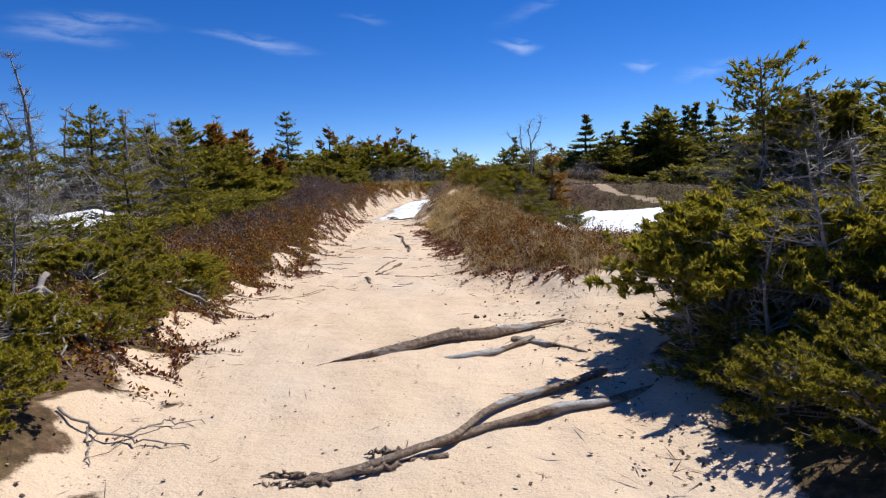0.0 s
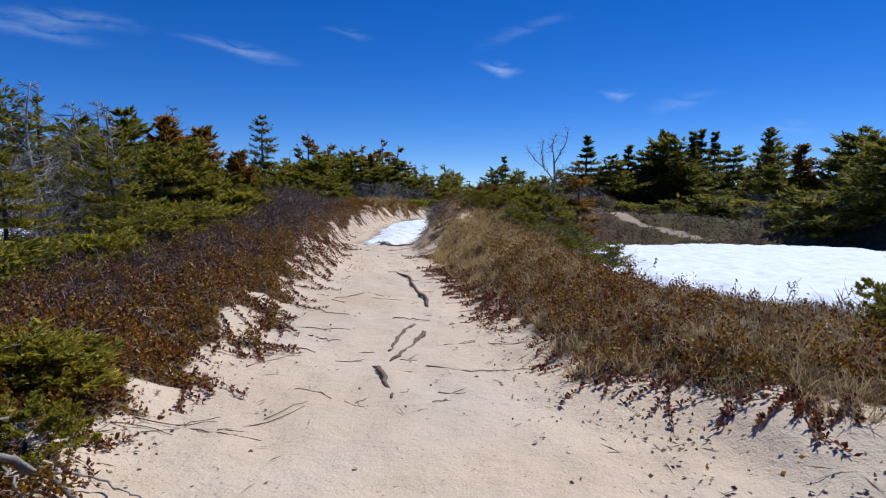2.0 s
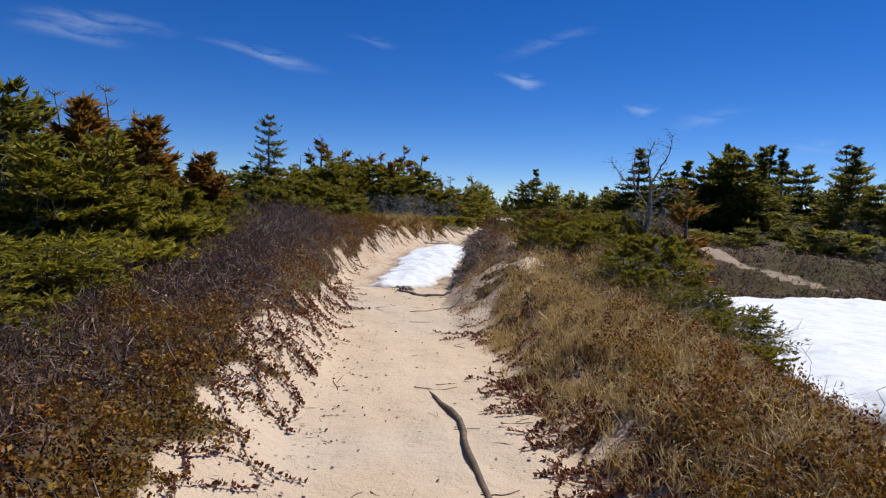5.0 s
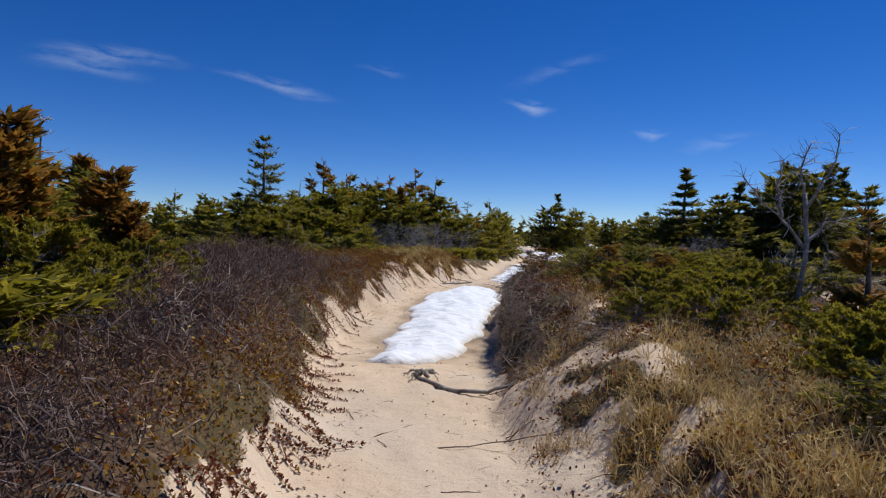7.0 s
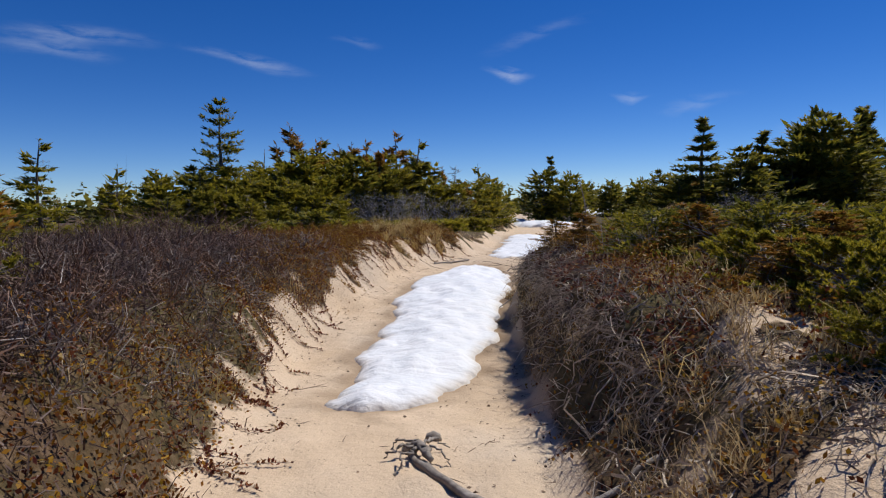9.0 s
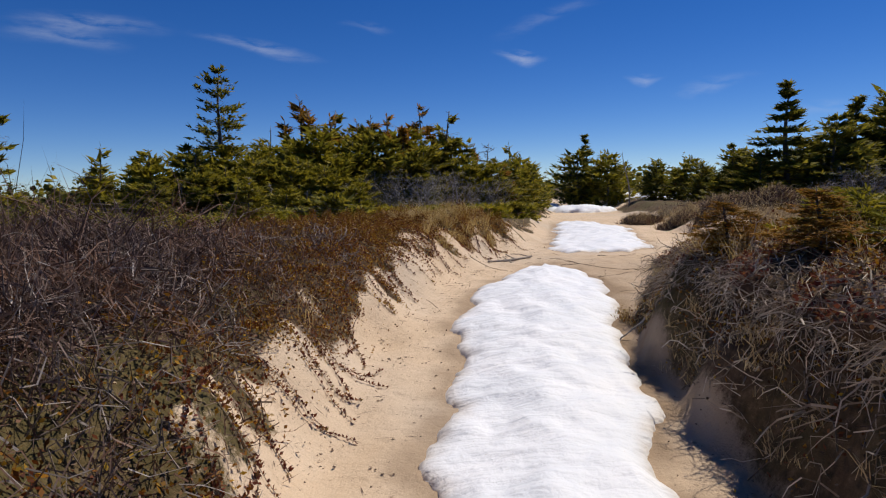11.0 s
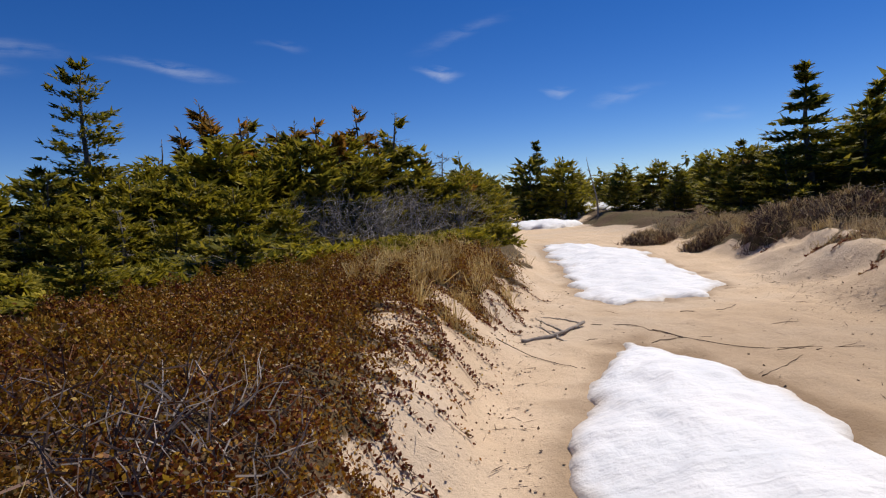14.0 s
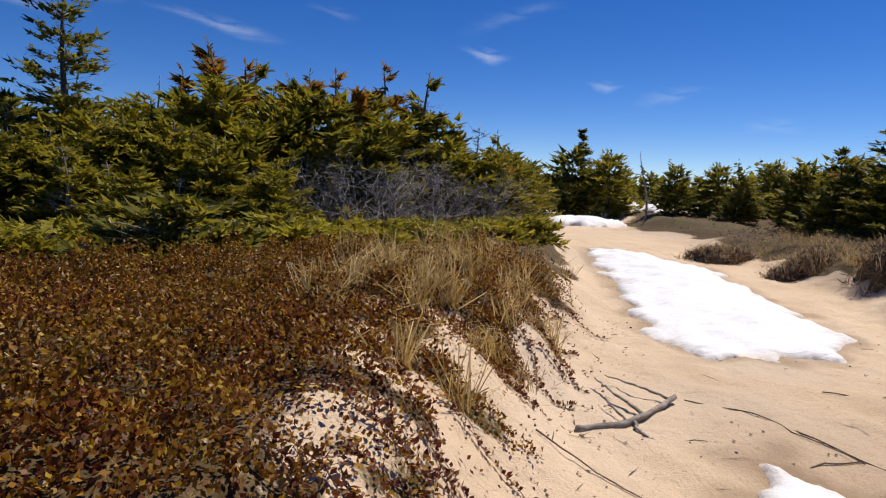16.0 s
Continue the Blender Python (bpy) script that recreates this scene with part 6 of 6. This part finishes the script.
for i in range(70):
    y = rs.uniform(2.5, 30) if i % 3 else rs.uniform(5.5, 10)
    lo, hi = path_left(y) - 0.2, path_right(y) + 0.2
    x = lo + (hi - lo) * (rs.beta(0.6, 0.6))
    if max(snow_shape(x, y, 0), snow_shape(x, y, 1)) > -0.12:
        continue
    a, ln = rs.normal(0, 0.5) + (0 if i % 4 else 1.4), rs.uniform(0.12, 0.5)
    dx, dy = math.cos(a) * ln / 2, math.sin(a) * ln / 2
    rows = [(0.0035, 0.002, [(x - dx, y - dy, 0.004), (x + 0.02, y + 0.04 * rs.normal(), 0.008), (x + dx, y + dy, 0.004)])]
    if i % 2:
        rows.append((0.0025, 0.0015, [(x, y, 0.008), (x + dx * 0.7, y + dy * 0.7 + 0.07, 0.008), (x + dx, y + dy + 0.1, 0.004)]))
    limb("twig", rows, "thin dry brown twig on the sand", "twig", "twigs on the sand", LITTER, 100 + i, 0.004, 0.1, 7)


# ---- thin clouds, far off ----
def cloud(az, el, width, height, slant, seed, strength):
    """A wisp of cirrus some 1.8 km off: azimuth and elevation in degrees, sizes in degrees."""
    far = 1800
    n, m = 40, 12
    u, v = np.meshgrid(np.linspace(-1, 1, n), np.linspace(-1, 1, m))
    u, v = u.ravel(), v.ravel()
    x = u * math.tan(radians(width / 2)) * far
    z = v * math.tan(radians(height / 2)) * far * (1 - 0.3 * np.abs(u)) + x * math.tan(radians(slant)) + 6 * np.sin(3 * u + seed)
    veil = 0.75 * strength * (1 - smooth(0.0, 0.95, np.hypot(u, v * (1.0 + 0.3 * np.sin(4 * u + seed)))))
    i = (np.arange(m - 1)[:, None] * n + np.arange(n - 1)[None]).ravel()
    me = solid("cloud", np.stack([x, z, 5 * np.sin(5 * u)], 1), np.stack([i, i + 1, i + 1 + n, i + n], 1), CLOUD, True, {"veil": veil})
    ob = tagged(part("cloud", me), "thin white wisp of cloud in the blue sky", "cloud", "wisps of cloud")
    ea, ee = radians(az), radians(el)
    at = Vector((math.sin(ea) * math.cos(ee), math.cos(ea) * math.cos(ee), math.sin(ee))) * far
    ob.matrix_world = Matrix.Translation(at) @ pose(0, 0, 0, 90 + el, 0, -az)


for row in ((-31.5, 13.3, 15, 2.6, 3, 1, 0.5), (-33, 12.2, 11, 2.2, 0, 2, 0.45), (-18.5, 12.5, 14, 1.7, -8, 3, 0.55), (4.8, 11.6, 6.0, 1.6, -8, 4, 0.7), (15.5, 9.1, 4.4, 1.3, -6, 5, 0.5), (21, 8.2, 9, 2.0, 6, 6, 0.3),
            (7.5, 14.8, 13, 2.0, 14, 7, 0.22), (29, 5.6, 6, 2.0, 0, 8, 0.3), (-9, 14.4, 6, 1.2, -5, 9, 0.25)):
    cloud(*row)
